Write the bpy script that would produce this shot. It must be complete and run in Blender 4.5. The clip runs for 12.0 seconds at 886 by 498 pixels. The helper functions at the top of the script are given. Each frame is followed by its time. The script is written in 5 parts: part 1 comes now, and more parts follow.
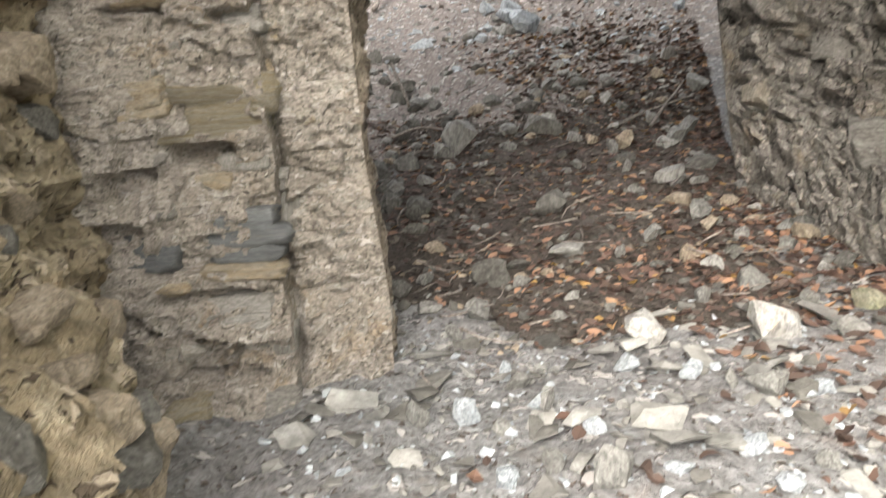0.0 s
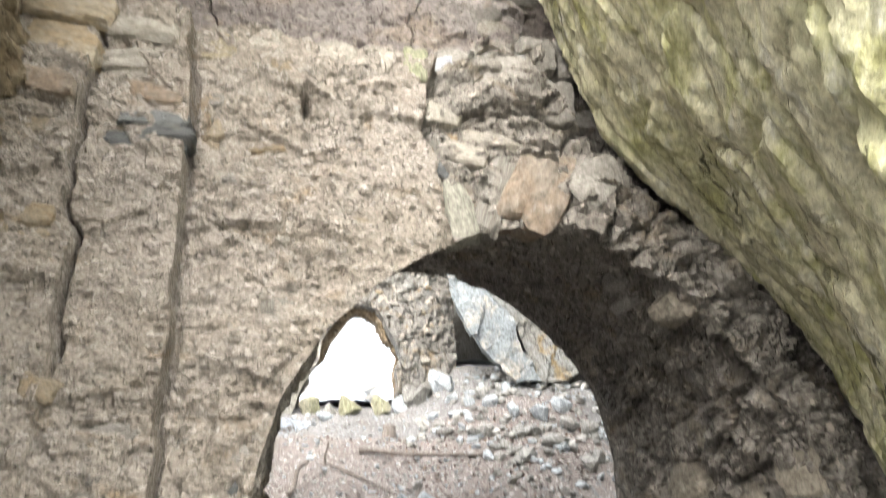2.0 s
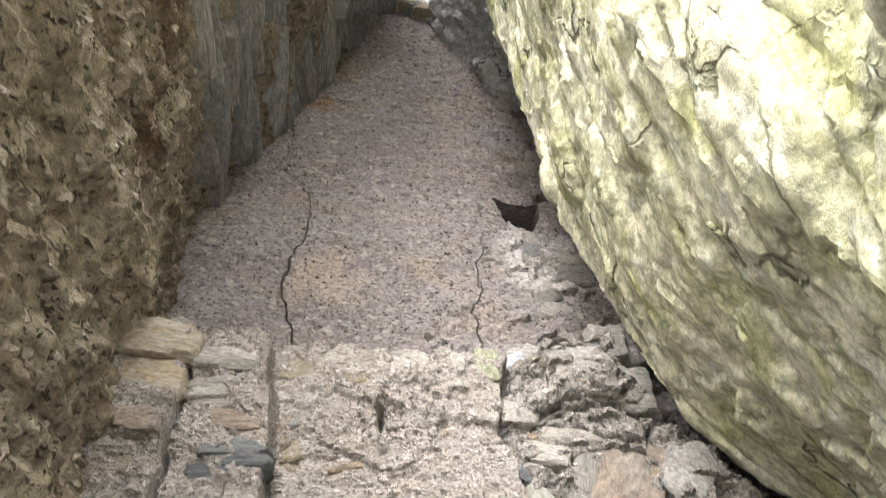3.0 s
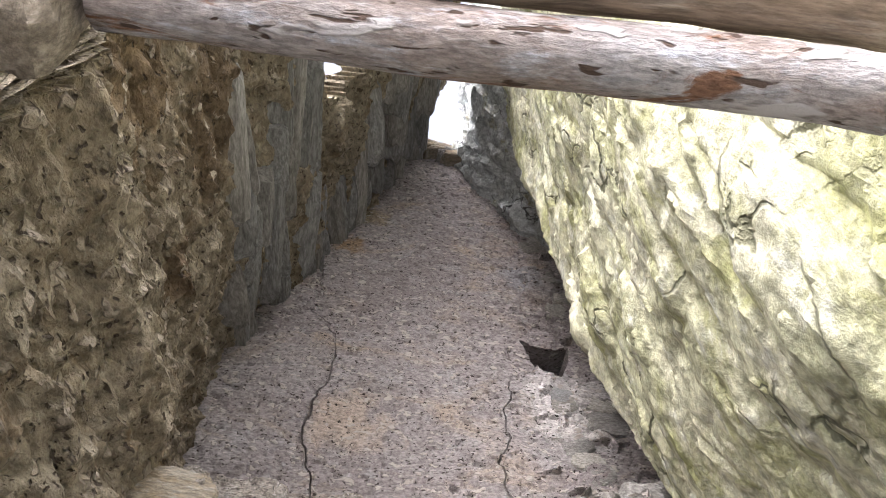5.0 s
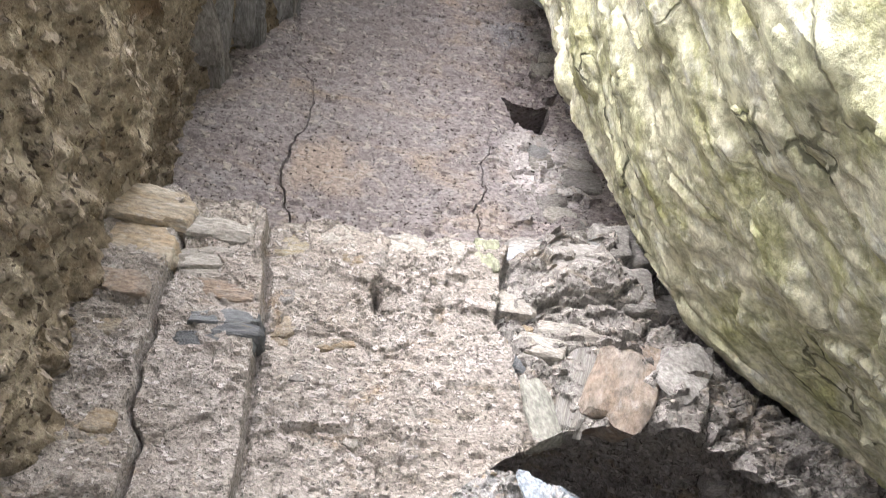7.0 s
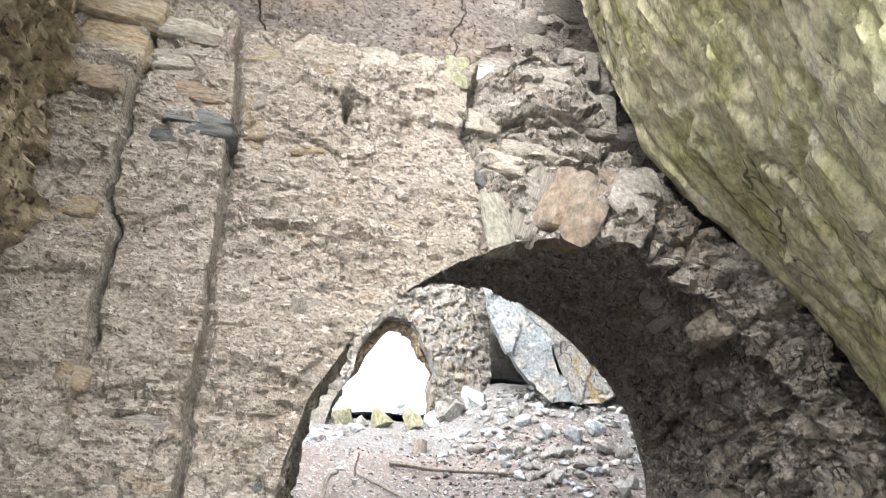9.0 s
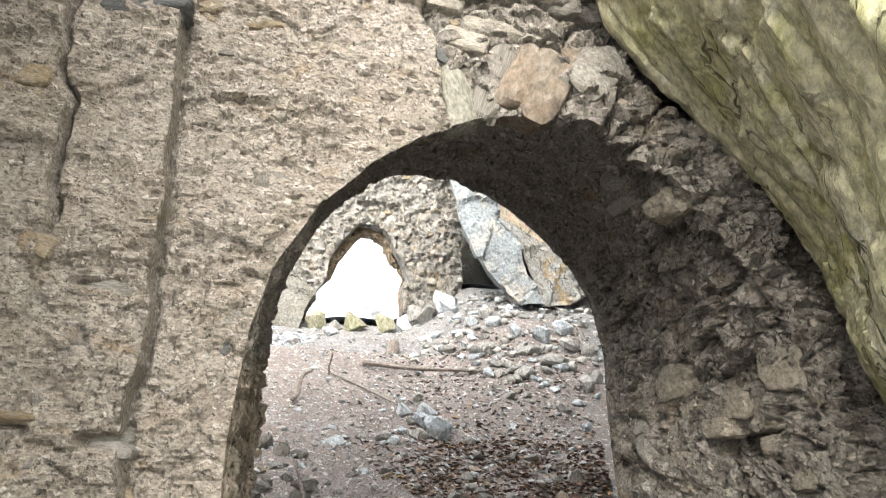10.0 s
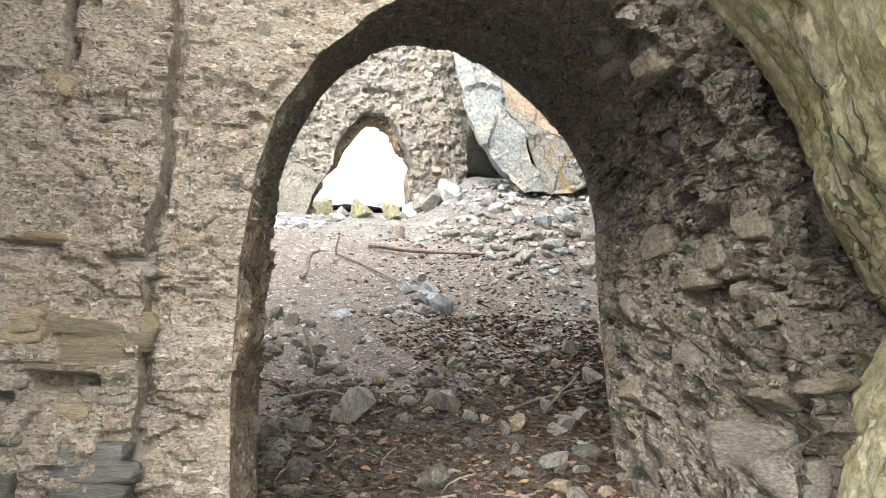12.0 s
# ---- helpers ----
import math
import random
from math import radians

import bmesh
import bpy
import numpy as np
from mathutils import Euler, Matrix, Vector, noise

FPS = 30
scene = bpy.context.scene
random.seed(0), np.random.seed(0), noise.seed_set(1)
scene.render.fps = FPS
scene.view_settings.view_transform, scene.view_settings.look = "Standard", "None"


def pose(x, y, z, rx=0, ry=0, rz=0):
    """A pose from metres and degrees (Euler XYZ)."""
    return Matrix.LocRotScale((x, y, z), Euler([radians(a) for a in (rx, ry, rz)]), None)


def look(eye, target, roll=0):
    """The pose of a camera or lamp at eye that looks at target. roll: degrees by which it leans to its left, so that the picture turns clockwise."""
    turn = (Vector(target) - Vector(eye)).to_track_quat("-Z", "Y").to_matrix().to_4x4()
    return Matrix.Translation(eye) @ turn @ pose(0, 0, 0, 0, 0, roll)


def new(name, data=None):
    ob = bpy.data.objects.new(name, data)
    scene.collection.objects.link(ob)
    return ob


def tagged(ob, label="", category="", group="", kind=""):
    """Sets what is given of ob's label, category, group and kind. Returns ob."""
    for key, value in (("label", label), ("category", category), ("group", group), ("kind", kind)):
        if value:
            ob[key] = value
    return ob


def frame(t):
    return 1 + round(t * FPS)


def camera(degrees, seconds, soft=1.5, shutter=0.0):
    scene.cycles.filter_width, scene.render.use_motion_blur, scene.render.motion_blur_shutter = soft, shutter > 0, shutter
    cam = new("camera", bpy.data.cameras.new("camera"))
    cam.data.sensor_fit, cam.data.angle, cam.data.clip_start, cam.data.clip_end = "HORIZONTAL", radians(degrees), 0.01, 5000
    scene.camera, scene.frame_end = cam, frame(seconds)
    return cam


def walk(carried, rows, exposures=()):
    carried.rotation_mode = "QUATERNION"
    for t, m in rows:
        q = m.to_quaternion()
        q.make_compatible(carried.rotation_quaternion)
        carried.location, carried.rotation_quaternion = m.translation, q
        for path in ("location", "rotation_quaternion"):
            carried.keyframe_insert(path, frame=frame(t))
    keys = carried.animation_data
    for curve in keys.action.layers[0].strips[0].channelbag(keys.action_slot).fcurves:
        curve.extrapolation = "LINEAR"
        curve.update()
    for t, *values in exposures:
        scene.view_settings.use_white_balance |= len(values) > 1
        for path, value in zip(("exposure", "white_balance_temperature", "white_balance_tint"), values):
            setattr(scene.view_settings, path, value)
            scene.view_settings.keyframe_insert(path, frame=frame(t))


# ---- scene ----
cam = camera(62.6, 12.0, soft=0.6, shutter=0.3)
PATH = [
    (0, (0.053, 0.146, 1.328), (0.277, 2.093, 0.927), -4.9),
    (0.5, (0.099, 0.156, 1.403), (0.479, 2.115, 1.26), -3.9),
    (1, (0.116, 0.154, 1.497), (0.596, 2.09, 1.64), -2.4),
    (1.5, (0.116, 0.144, 1.585), (0.622, 2.031, 2.013), -1.3),
    (2, (0.12, 0.108, 1.646), (0.572, 1.893, 2.426), -1.4),
    (2.5, (0.096, 0.102, 1.735), (0.407, 1.683, 2.92), -2.2),
    (3, (0.079, 0.056, 1.787), (0.315, 1.497, 3.154), -3.2),
    (3.5, (0.083, 0.013, 1.828), (0.29, 1.31, 3.337), -3.0),
    (3.7, (0.082, -0.003, 1.831), (0.282, 1.237, 3.387), -2.9),
    (5.3, (0.072, 0.092, 1.844), (0.206, 1.263, 3.46), -0.2),
    (5.5, (0.071, 0.11, 1.839), (0.212, 1.31, 3.433), 0.2),
    (6, (0.087, 0.14, 1.81), (0.269, 1.464, 3.299), 0.4),
    (6.5, (0.092, 0.166, 1.783), (0.312, 1.641, 3.115), -0.0),
    (7, (0.091, 0.189, 1.755), (0.342, 1.772, 2.951), 0.4),
    (7.2, (0.106, 0.194, 1.756), (0.364, 1.812, 2.903), 0.9),
    (8.8, (0.131, 0.133, 1.641), (0.457, 1.907, 2.505), 2.3),
    (9, (0.141, 0.127, 1.62), (0.483, 1.917, 2.444), 2.1),
    (9.5, (0.167, 0.131, 1.557), (0.564, 1.957, 2.268), 1.3),
    (10, (0.181, 0.127, 1.495), (0.617, 1.983, 2.101), 0.9),
    (10.5, (0.189, 0.112, 1.442), (0.642, 1.992, 1.953), 0.6),
    (11, (0.2, 0.089, 1.373), (0.651, 1.994, 1.783), -0.0),
    (11.5, (0.201, 0.055, 1.322), (0.636, 1.976, 1.668), 0.3),
    (12, (0.202, -0.015, 1.292), (0.637, 1.908, 1.628), 1.4),
]
BRIGHTNESS = [(0, 2.66, 6900, 11), (1.5, 2.76, 6800, 10), (2.5, 2.78, 6600, 12), (3.5, 2.6, 6250, 16), (5.5, 2.58, 6200, 18), (6.5, 2.83, 6150, 18), (7.5, 2.93, 6200, 16), (9, 2.85, 6500, 12), (10, 2.8, 6800, 10), (12, 2.76, 7000, 10)]
walk(cam, [(t, look(eye, target, roll)) for t, eye, target, roll in PATH], BRIGHTNESS)

# ---- light ----
world = bpy.data.worlds.new("sky")
scene.world = world
world.use_nodes = True
wt = world.node_tree
sky = wt.nodes.new("ShaderNodeTexSky")
sky.sky_type, sky.sun_disc = "NISHITA", False
sky.sun_elevation, sky.sun_rotation = radians(38), radians(205)
sky.air_density, sky.dust_density = 1.0, 4.0
cloud = wt.nodes.new("ShaderNodeHueSaturation")
cloud.inputs["Saturation"].default_value = 0.35
wt.links.new(sky.outputs[0], cloud.inputs["Color"])
wt.links.new(cloud.outputs[0], wt.nodes["Background"].inputs[0])
wt.nodes["Background"].inputs[1].default_value = 0.12
sun_data = bpy.data.lights.new("sun", "SUN")
sun_data.energy, sun_data.angle, sun_data.color = 0.76, radians(110), (1.0, 0.93, 0.83)
sun = new("sun", sun_data)
sun.matrix_world = look((-2.75, -5.8, 5.02), (0, 0, 0))

# ---- number helpers ----
def smooth(x, a, b):
    t = np.clip((np.asarray(x, float) - a) / (b - a), 0, 1)
    return t * t * (3 - 2 * t)


def bump_at(x, c, w):
    return np.exp(-((np.asarray(x, float) - c) / w) ** 2)


def hashed(i, j, k, seed):
    n = (i * 374761393 + j * 668265263 + k * 2147483647 + seed * 974711) & 0xFFFFFFFF
    n = ((n ^ (n >> 13)) * 1274126177) & 0xFFFFFFFF
    n = ((n ^ (n >> 16)) * 2246822519) & 0xFFFFFFFF
    return ((n ^ (n >> 15)) & 0xFFFFFF) / float(0xFFFFFF)


def vnoise(x, y, z, seed=0):
    """Smooth value noise, -1 to 1."""
    i, j, k = (np.floor(a).astype(np.int64) for a in (x, y, z))
    u, v, w = (a - b for a, b in zip((x, y, z), (i, j, k)))
    u, v, w = (a * a * a * (a * (a * 6 - 15) + 10) for a in (u, v, w))
    out = 0
    for a in (0, 1):
        for b in (0, 1):
            for c in (0, 1):
                out = out + hashed(i + a, j + b, k + c, seed) * (u if a else 1 - u) * (v if b else 1 - v) * (w if c else 1 - w)
    return out * 2 - 1


def fbm(x, y, z, f, octaves=4, seed=0, gain=0.5):
    out, amp = 0, 1.0
    for o in range(octaves):
        out = out + amp * vnoise(x * f, y * f, z * f, seed + o * 17)
        f, amp = f * 2.07, amp * gain
    return out


def ridged(x, y, z, f, octaves=3, seed=0):
    out, amp = 0, 1.0
    for o in range(octaves):
        out = out + amp * (1 - 2 * np.abs(vnoise(x * f, y * f, z * f, seed + o * 31)))
        f, amp = f * 2.1, amp * 0.5
    return out


def facets(x, y, z, f, seed=0, tilt=1.0):
    """Broken-rock facets: each cell is a tilted plane of its own. Returns height and the gap to the next cell."""
    x, y, z = x * f, y * f, z * f
    i, j, k = (np.floor(a).astype(np.int64) for a in (x, y, z))
    best, second = np.full(x.shape, 9.0), np.full(x.shape, 9.0)
    height = np.zeros(x.shape)
    for a in (-1, 0, 1):
        for b in (-1, 0, 1):
            for c in (-1, 0, 1):
                ii, jj, kk = i + a, j + b, k + c
                dx = x - ii - hashed(ii, jj, kk, seed + 1)
                dy = y - jj - hashed(ii, jj, kk, seed + 2)
                dz = z - kk - hashed(ii, jj, kk, seed + 3)
                d = np.sqrt(dx * dx + dy * dy + dz * dz)
                h = (hashed(ii, jj, kk, seed + 4) - 0.5) + tilt * sum(
                    (hashed(ii, jj, kk, seed + 5 + n) - 0.5) * e for n, e in enumerate((dx, dy, dz)))
                near = d < best
                second = np.where(near, best, np.minimum(second, d))
                height = np.where(near, h, height)
                best = np.where(near, d, best)
    return height, second - best


# ---- materials ----
def rock(name, colours, mottle=1.6, grain=70.0, relief=0.5, speck=None, speck_size=90.0, stretch=(1, 1, 1), rough=0.92, bands=None, stain=None, stain_cut=(0.55, 0.72), vary=0.0, tilt=0.0, cracks=0.0, depth=0.02, spots=()):
    """Stone or mortar: two mottled colours, fine grain, optional specks, bands, stains and single spots (place, radius, colour), and relief."""
    colours = [(r * 0.935, g, b * 1.05) for r, g, b in colours]
    m = bpy.data.materials.new(name)
    m.use_nodes = True
    t = m.node_tree
    n, l = t.nodes, t.links
    bsdf = n["Principled BSDF"]
    bsdf.inputs["Roughness"].default_value = rough
    bsdf.inputs["Specular IOR Level"].default_value = 0.25
    co = n.new("ShaderNodeTexCoord")
    mp = n.new("ShaderNodeMapping")
    mp.inputs["Scale"].default_value = stretch
    turn = n.new("ShaderNodeMapping")
    turn.inputs["Rotation"].default_value = (tilt, 0, 0)
    l.new(co.outputs["Object"], turn.inputs[0])
    l.new(turn.outputs[0], mp.inputs[0])
    info = n.new("ShaderNodeObjectInfo")
    where = mp.outputs[0]
    if vary:
        add = n.new("ShaderNodeVectorMath")
        add.operation = "MULTIPLY_ADD"
        add.inputs[1].default_value = (37, 53, 71)
        comb = n.new("ShaderNodeCombineXYZ")
        for s in range(3):
            l.new(info.outputs["Random"], comb.inputs[s])
        l.new(comb.outputs[0], add.inputs[0])
        l.new(mp.outputs[0], add.inputs[2])
        where = add.outputs[0]

    def tex(scale, detail=6.0, roughness=0.6, distort=0.0):
        node = n.new("ShaderNodeTexNoise")
        node.inputs["Scale"].default_value, node.inputs["Detail"].default_value = scale, detail
        node.inputs["Roughness"].default_value, node.inputs["Distortion"].default_value = roughness, distort
        l.new(where, node.inputs["Vector"])
        return node.outputs["Fac"]

    def ramp(fac, a, b):
        node = n.new("ShaderNodeMapRange")
        node.interpolation_type = "SMOOTHSTEP"
        node.inputs["From Min"].default_value, node.inputs["From Max"].default_value = a, b
        l.new(fac, node.inputs["Value"])
        return node.outputs["Result"]

    def mix(fac, a, b, mode="MIX"):
        node = n.new("ShaderNodeMix")
        node.data_type, node.blend_type = "RGBA", mode
        for value, socket in ((fac, node.inputs[0]), (a, node.inputs[6]), (b, node.inputs[7])):
            if isinstance(value, (int, float)):
                socket.default_value = value
            elif isinstance(value, tuple):
                socket.default_value = (*value, 1)
            else:
                l.new(value, socket)
        return node.outputs[2]

    big, mid, fine = tex(mottle, 8, 0.65, 0.6), tex(mottle * 6, 6, 0.7), tex(grain, 5, 0.7)
    col = mix(ramp(big, 0.36, 0.64), colours[0], colours[1])
    col = mix(ramp(mid, 0.5, 0.72), col, colours[2])
    if bands:
        wave = n.new("ShaderNodeTexWave")
        wave.bands_direction = bands[1]
        wave.inputs["Scale"].default_value, wave.inputs["Distortion"].default_value = bands[2], bands[3]
        wave.inputs["Detail"].default_value, wave.inputs["Detail Scale"].default_value = 4, 1.5
        l.new(where, wave.inputs["Vector"])
        col = mix(ramp(wave.outputs["Fac"], 0.45, 0.9), col, bands[0])
    if stain:
        col = mix(ramp(tex(mottle * 1.7, 7, 0.7, 1.0), *stain_cut), col, stain)
    for place, radius, colour in spots:
        ruffle = n.new("ShaderNodeVectorMath")
        ruffle.operation = "MULTIPLY_ADD"
        wild = n.new("ShaderNodeTexNoise")
        wild.inputs["Scale"].default_value, wild.inputs["Detail"].default_value = 1.6 / radius, 6
        l.new(co.outputs["Object"], wild.inputs["Vector"])
        l.new(wild.outputs["Color"], ruffle.inputs[0])
        ruffle.inputs[1].default_value = (radius * 1.6,) * 3
        l.new(co.outputs["Object"], ruffle.inputs[2])
        away = n.new("ShaderNodeVectorMath")
        away.operation = "DISTANCE"
        l.new(ruffle.outputs[0], away.inputs[0])
        away.inputs[1].default_value = tuple(c + radius * 0.8 for c in place)
        col = mix(ramp(away.outputs["Value"], radius, radius * 0.45), col, colour)
    grey = mix(ramp(fine, 0.3, 0.7), (0.5, 0.5, 0.5), (1.35, 1.35, 1.35))
    col = mix(0.85, col, grey, "MULTIPLY")
    if vary:
        tone = n.new("ShaderNodeMapRange")
        tone.inputs["To Min"].default_value, tone.inputs["To Max"].default_value = 1 - 1.6 * vary, 1 + 1.6 * vary
        geo = n.new("ShaderNodeNewGeometry")
        half = n.new("ShaderNodeMath")
        half.operation = "ADD"
        l.new(info.outputs["Random"], half.inputs[0]), l.new(geo.outputs["Random Per Island"], half.inputs[1])
        tone.inputs["From Max"].default_value = 2.0
        l.new(half.outputs[0], tone.inputs["Value"])
        rgb = n.new("ShaderNodeCombineXYZ")
        for s in range(3):
            l.new(tone.outputs[0], rgb.inputs[s])
        col = mix(1.0, col, rgb.outputs[0], "MULTIPLY")
    warp = n.new("ShaderNodeTexNoise")
    warp.inputs["Scale"].default_value = speck_size * 0.7
    l.new(where, warp.inputs["Vector"])
    bent = n.new("ShaderNodeVectorMath")
    bent.operation = "MULTIPLY_ADD"
    l.new(warp.outputs["Color"], bent.inputs[0])
    bent.inputs[1].default_value = (1.1 / speck_size,) * 3
    l.new(where, bent.inputs[2])
    height = n.new("ShaderNodeMath")
    height.operation = "MULTIPLY_ADD"
    l.new(fine, height.inputs[0])
    height.inputs[1].default_value = 0.45
    l.new(mid, height.inputs[2])
    top = height.outputs[0]
    if speck:
        for colour, size, low, high, lift in ((speck[0], speck_size, 0.615, 0.68, -0.5), (speck[1], speck_size * 0.45, 0.60, 0.66, 0.4)):
            grit = n.new("ShaderNodeTexNoise")
            grit.inputs["Scale"].default_value, grit.inputs["Detail"].default_value, grit.inputs["Roughness"].default_value = size, 2.0, 0.5
            l.new(bent.outputs[0], grit.inputs["Vector"])
            spot = ramp(grit.outputs["Fac"], low, high)
            col = mix(spot, col, colour)
            down = n.new("ShaderNodeMath")
            down.operation = "MULTIPLY_ADD"
            l.new(spot, down.inputs[0])
            down.inputs[1].default_value = lift
            l.new(top, down.inputs[2])
            top = down.outputs[0]
    if cracks:
        for size, width, share in ((cracks, 0.022, 0.6), (cracks * 2.7, 0.04, 0.62)):
            net = n.new("ShaderNodeTexVoronoi")
            net.feature = "DISTANCE_TO_EDGE"
            net.inputs["Scale"].default_value = size
            wob = n.new("ShaderNodeTexNoise")
            wob.inputs["Scale"].default_value, wob.inputs["Detail"].default_value = size * 1.6, 5
            l.new(where, wob.inputs["Vector"])
            push = n.new("ShaderNodeVectorMath")
            push.operation = "MULTIPLY_ADD"
            l.new(wob.outputs["Color"], push.inputs[0])
            push.inputs[1].default_value = (0.9 / size,) * 3
            l.new(where, push.inputs[2])
            l.new(push.outputs[0], net.inputs["Vector"])
            line = ramp(net.outputs["Distance"], width, width * 0.25)
            some = ramp(tex(size * 0.55, 3, 0.5), share - 0.06, share + 0.04)
            both = n.new("ShaderNodeMath")
            both.operation = "MULTIPLY"
            l.new(line, both.inputs[0]), l.new(some, both.inputs[1])
            col = mix(both.outputs[0], col, tuple(c * 0.3 for c in colours[1]))
            down = n.new("ShaderNodeMath")
            down.operation = "MULTIPLY_ADD"
            l.new(both.outputs[0], down.inputs[0])
            down.inputs[1].default_value = -1.2
            l.new(top, down.inputs[2])
            top = down.outputs[0]
    l.new(col, bsdf.inputs["Base Color"])
    b = n.new("ShaderNodeBump")
    b.inputs["Strength"].default_value, b.inputs["Distance"].default_value = relief, depth
    l.new(top, b.inputs["Height"])
    l.new(b.outputs[0], bsdf.inputs["Normal"])
    return m


MORTAR = rock("pale_lime_mortar", [(0.426, 0.367, 0.313), (0.366, 0.309, 0.254), (0.468, 0.418, 0.364)], 3.0, 90, 1.0, ((0.15, 0.145, 0.125), (0.54, 0.51, 0.475)), 95, stretch=(0.8, 1, 1.25), stain=(0.32, 0.255, 0.18), stain_cut=(0.55, 0.72), cracks=0, depth=0.03)
PLASTER = rock("smooth_old_plaster", [(0.338, 0.292, 0.271), (0.282, 0.236, 0.217), (0.373, 0.334, 0.314)], 1.6, 55, 0.7, ((0.06, 0.05, 0.043), (0.44, 0.40, 0.36)), 58, stretch=(0.75, 1, 1.25), stain=(0.37, 0.305, 0.24), stain_cut=(0.5, 0.75), depth=0.025,
               spots=(((1.12, 3.0, 4.52), 0.34, (0.53, 0.51, 0.49)), ((0.98, 3.0, 4.22), 0.16, (0.31, 0.29, 0.28)), ((-0.2, 3.0, 5.86), 0.14, (0.33, 0.24, 0.16)), ((-0.12, 3.0, 6.25), 0.17, (0.30, 0.25, 0.18)), ((-0.1, 3.0, 4.33), 0.26, (0.405, 0.34, 0.285)), ((0.93, 3.0, 5.65), 0.18, (0.29, 0.285, 0.29))))
# The three dark spots paint the shade high on the wall near the mouth.
LEFTWALL = rock("brown_rough_render", [(0.360, 0.292, 0.205), (0.264, 0.204, 0.134), (0.432, 0.361, 0.262)], 2.4, 26, 1.0, ((0.10, 0.08, 0.06), (0.44, 0.38, 0.30)), 40, stretch=(1, 0.75, 1.1), stain=(0.22, 0.165, 0.105), stain_cut=(0.54, 0.72), depth=0.04,
                spots=(((-0.65, 1.4, 4.35), 0.5, (0.17, 0.125, 0.08)), ((-0.62, 0.95, 3.75), 0.4, (0.21, 0.155, 0.095)), ((-0.62, 1.7, 3.9), 0.22, (0.18, 0.13, 0.085))))
BOULDER = rock("yellow_green_limestone", [(0.593, 0.541, 0.383), (0.516, 0.488, 0.297), (0.670, 0.637, 0.526)], 2.2, 35, 0.7, stretch=(1, 1, 0.6), tilt=-0.46, stain=(0.36, 0.365, 0.18), stain_cut=(0.46, 0.66), rough=0.8, cracks=2.6, depth=0.03)
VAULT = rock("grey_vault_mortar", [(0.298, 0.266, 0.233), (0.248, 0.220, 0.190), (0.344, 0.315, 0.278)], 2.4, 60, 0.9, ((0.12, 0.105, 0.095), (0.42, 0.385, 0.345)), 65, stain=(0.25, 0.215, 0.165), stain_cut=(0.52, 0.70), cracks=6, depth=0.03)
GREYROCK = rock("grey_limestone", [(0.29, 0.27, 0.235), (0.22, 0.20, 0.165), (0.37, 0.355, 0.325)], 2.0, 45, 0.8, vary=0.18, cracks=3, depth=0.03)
GREYSIDE = rock("grey_brown_limestone", [(0.34, 0.335, 0.32), (0.27, 0.25, 0.22), (0.40, 0.39, 0.375)], 1.6, 30, 0.8, stain=(0.30, 0.235, 0.14), stain_cut=(0.5, 0.64), cracks=3, depth=0.04)
REDROCK = rock("yellow_and_red_limestone", [(0.38, 0.325, 0.235), (0.31, 0.26, 0.19), (0.44, 0.39, 0.31)], 1.4, 45, 0.8, stain=(0.40, 0.27, 0.235), stain_cut=(0.46, 0.62), cracks=3)
PALEROCK = rock("bluish_white_limestone", [(0.294, 0.312, 0.317), (0.248, 0.262, 0.267), (0.339, 0.354, 0.348)], 1.6, 25, 0.8, vary=0.06, stain=(0.46, 0.42, 0.36), stain_cut=(0.5, 0.7), depth=0.04)
WHITEROCK = rock("white_cleft_limestone", [(0.62, 0.61, 0.57), (0.50, 0.49, 0.44), (0.70, 0.69, 0.66)], 2.0, 25, 0.8, stain=(0.40, 0.39, 0.28), stain_cut=(0.55, 0.7), cracks=3, depth=0.04)
FARWALL = rock("coarse_rubble_mortar", [(0.269, 0.251, 0.226), (0.213, 0.194, 0.172), (0.317, 0.298, 0.274)], 1.2, 18, 1.0, ((0.15, 0.13, 0.11), (0.38, 0.35, 0.31)), 13, stain=(0.27, 0.21, 0.13), stain_cut=(0.55, 0.75), depth=0.06)
REVEAL = rock("brown_broken_masonry", [(0.27, 0.20, 0.13), (0.20, 0.145, 0.09), (0.33, 0.26, 0.18)], 2.2, 20, 1.0, ((0.10, 0.08, 0.06), (0.36, 0.30, 0.23)), 15, depth=0.05)
SOIL = rock("grey_brown_soil", [(0.257, 0.246, 0.238), (0.211, 0.195, 0.187), (0.296, 0.289, 0.285)], 1.5, 40, 1.0, ((0.13, 0.11, 0.10), (0.42, 0.41, 0.40)), 40, stain=(0.20, 0.165, 0.14), stain_cut=(0.55, 0.75), depth=0.03)
EARTH = rock("dry_pinkish_earth", [(0.300, 0.253, 0.228), (0.242, 0.200, 0.178), (0.342, 0.303, 0.282)], 1.8, 45, 1.0, ((0.15, 0.125, 0.11), (0.52, 0.50, 0.48)), 40, depth=0.03)
HUMUS = rock("dark_brown_humus", [(0.096, 0.078, 0.066), (0.068, 0.054, 0.044), (0.132, 0.114, 0.098)], 2.2, 45, 1.0, ((0.03, 0.023, 0.018), (0.17, 0.15, 0.13)), 45, depth=0.03)
WOOD = rock("weathered_grey_wood", [(0.52, 0.47, 0.45), (0.36, 0.28, 0.24), (0.64, 0.63, 0.66)], 3.0, 60, 0.7, ((0.10, 0.07, 0.055), (0.60, 0.58, 0.58)), 30, stretch=(0.6, 2.0, 2.0), stain=(0.25, 0.14, 0.09), stain_cut=(0.54, 0.62))
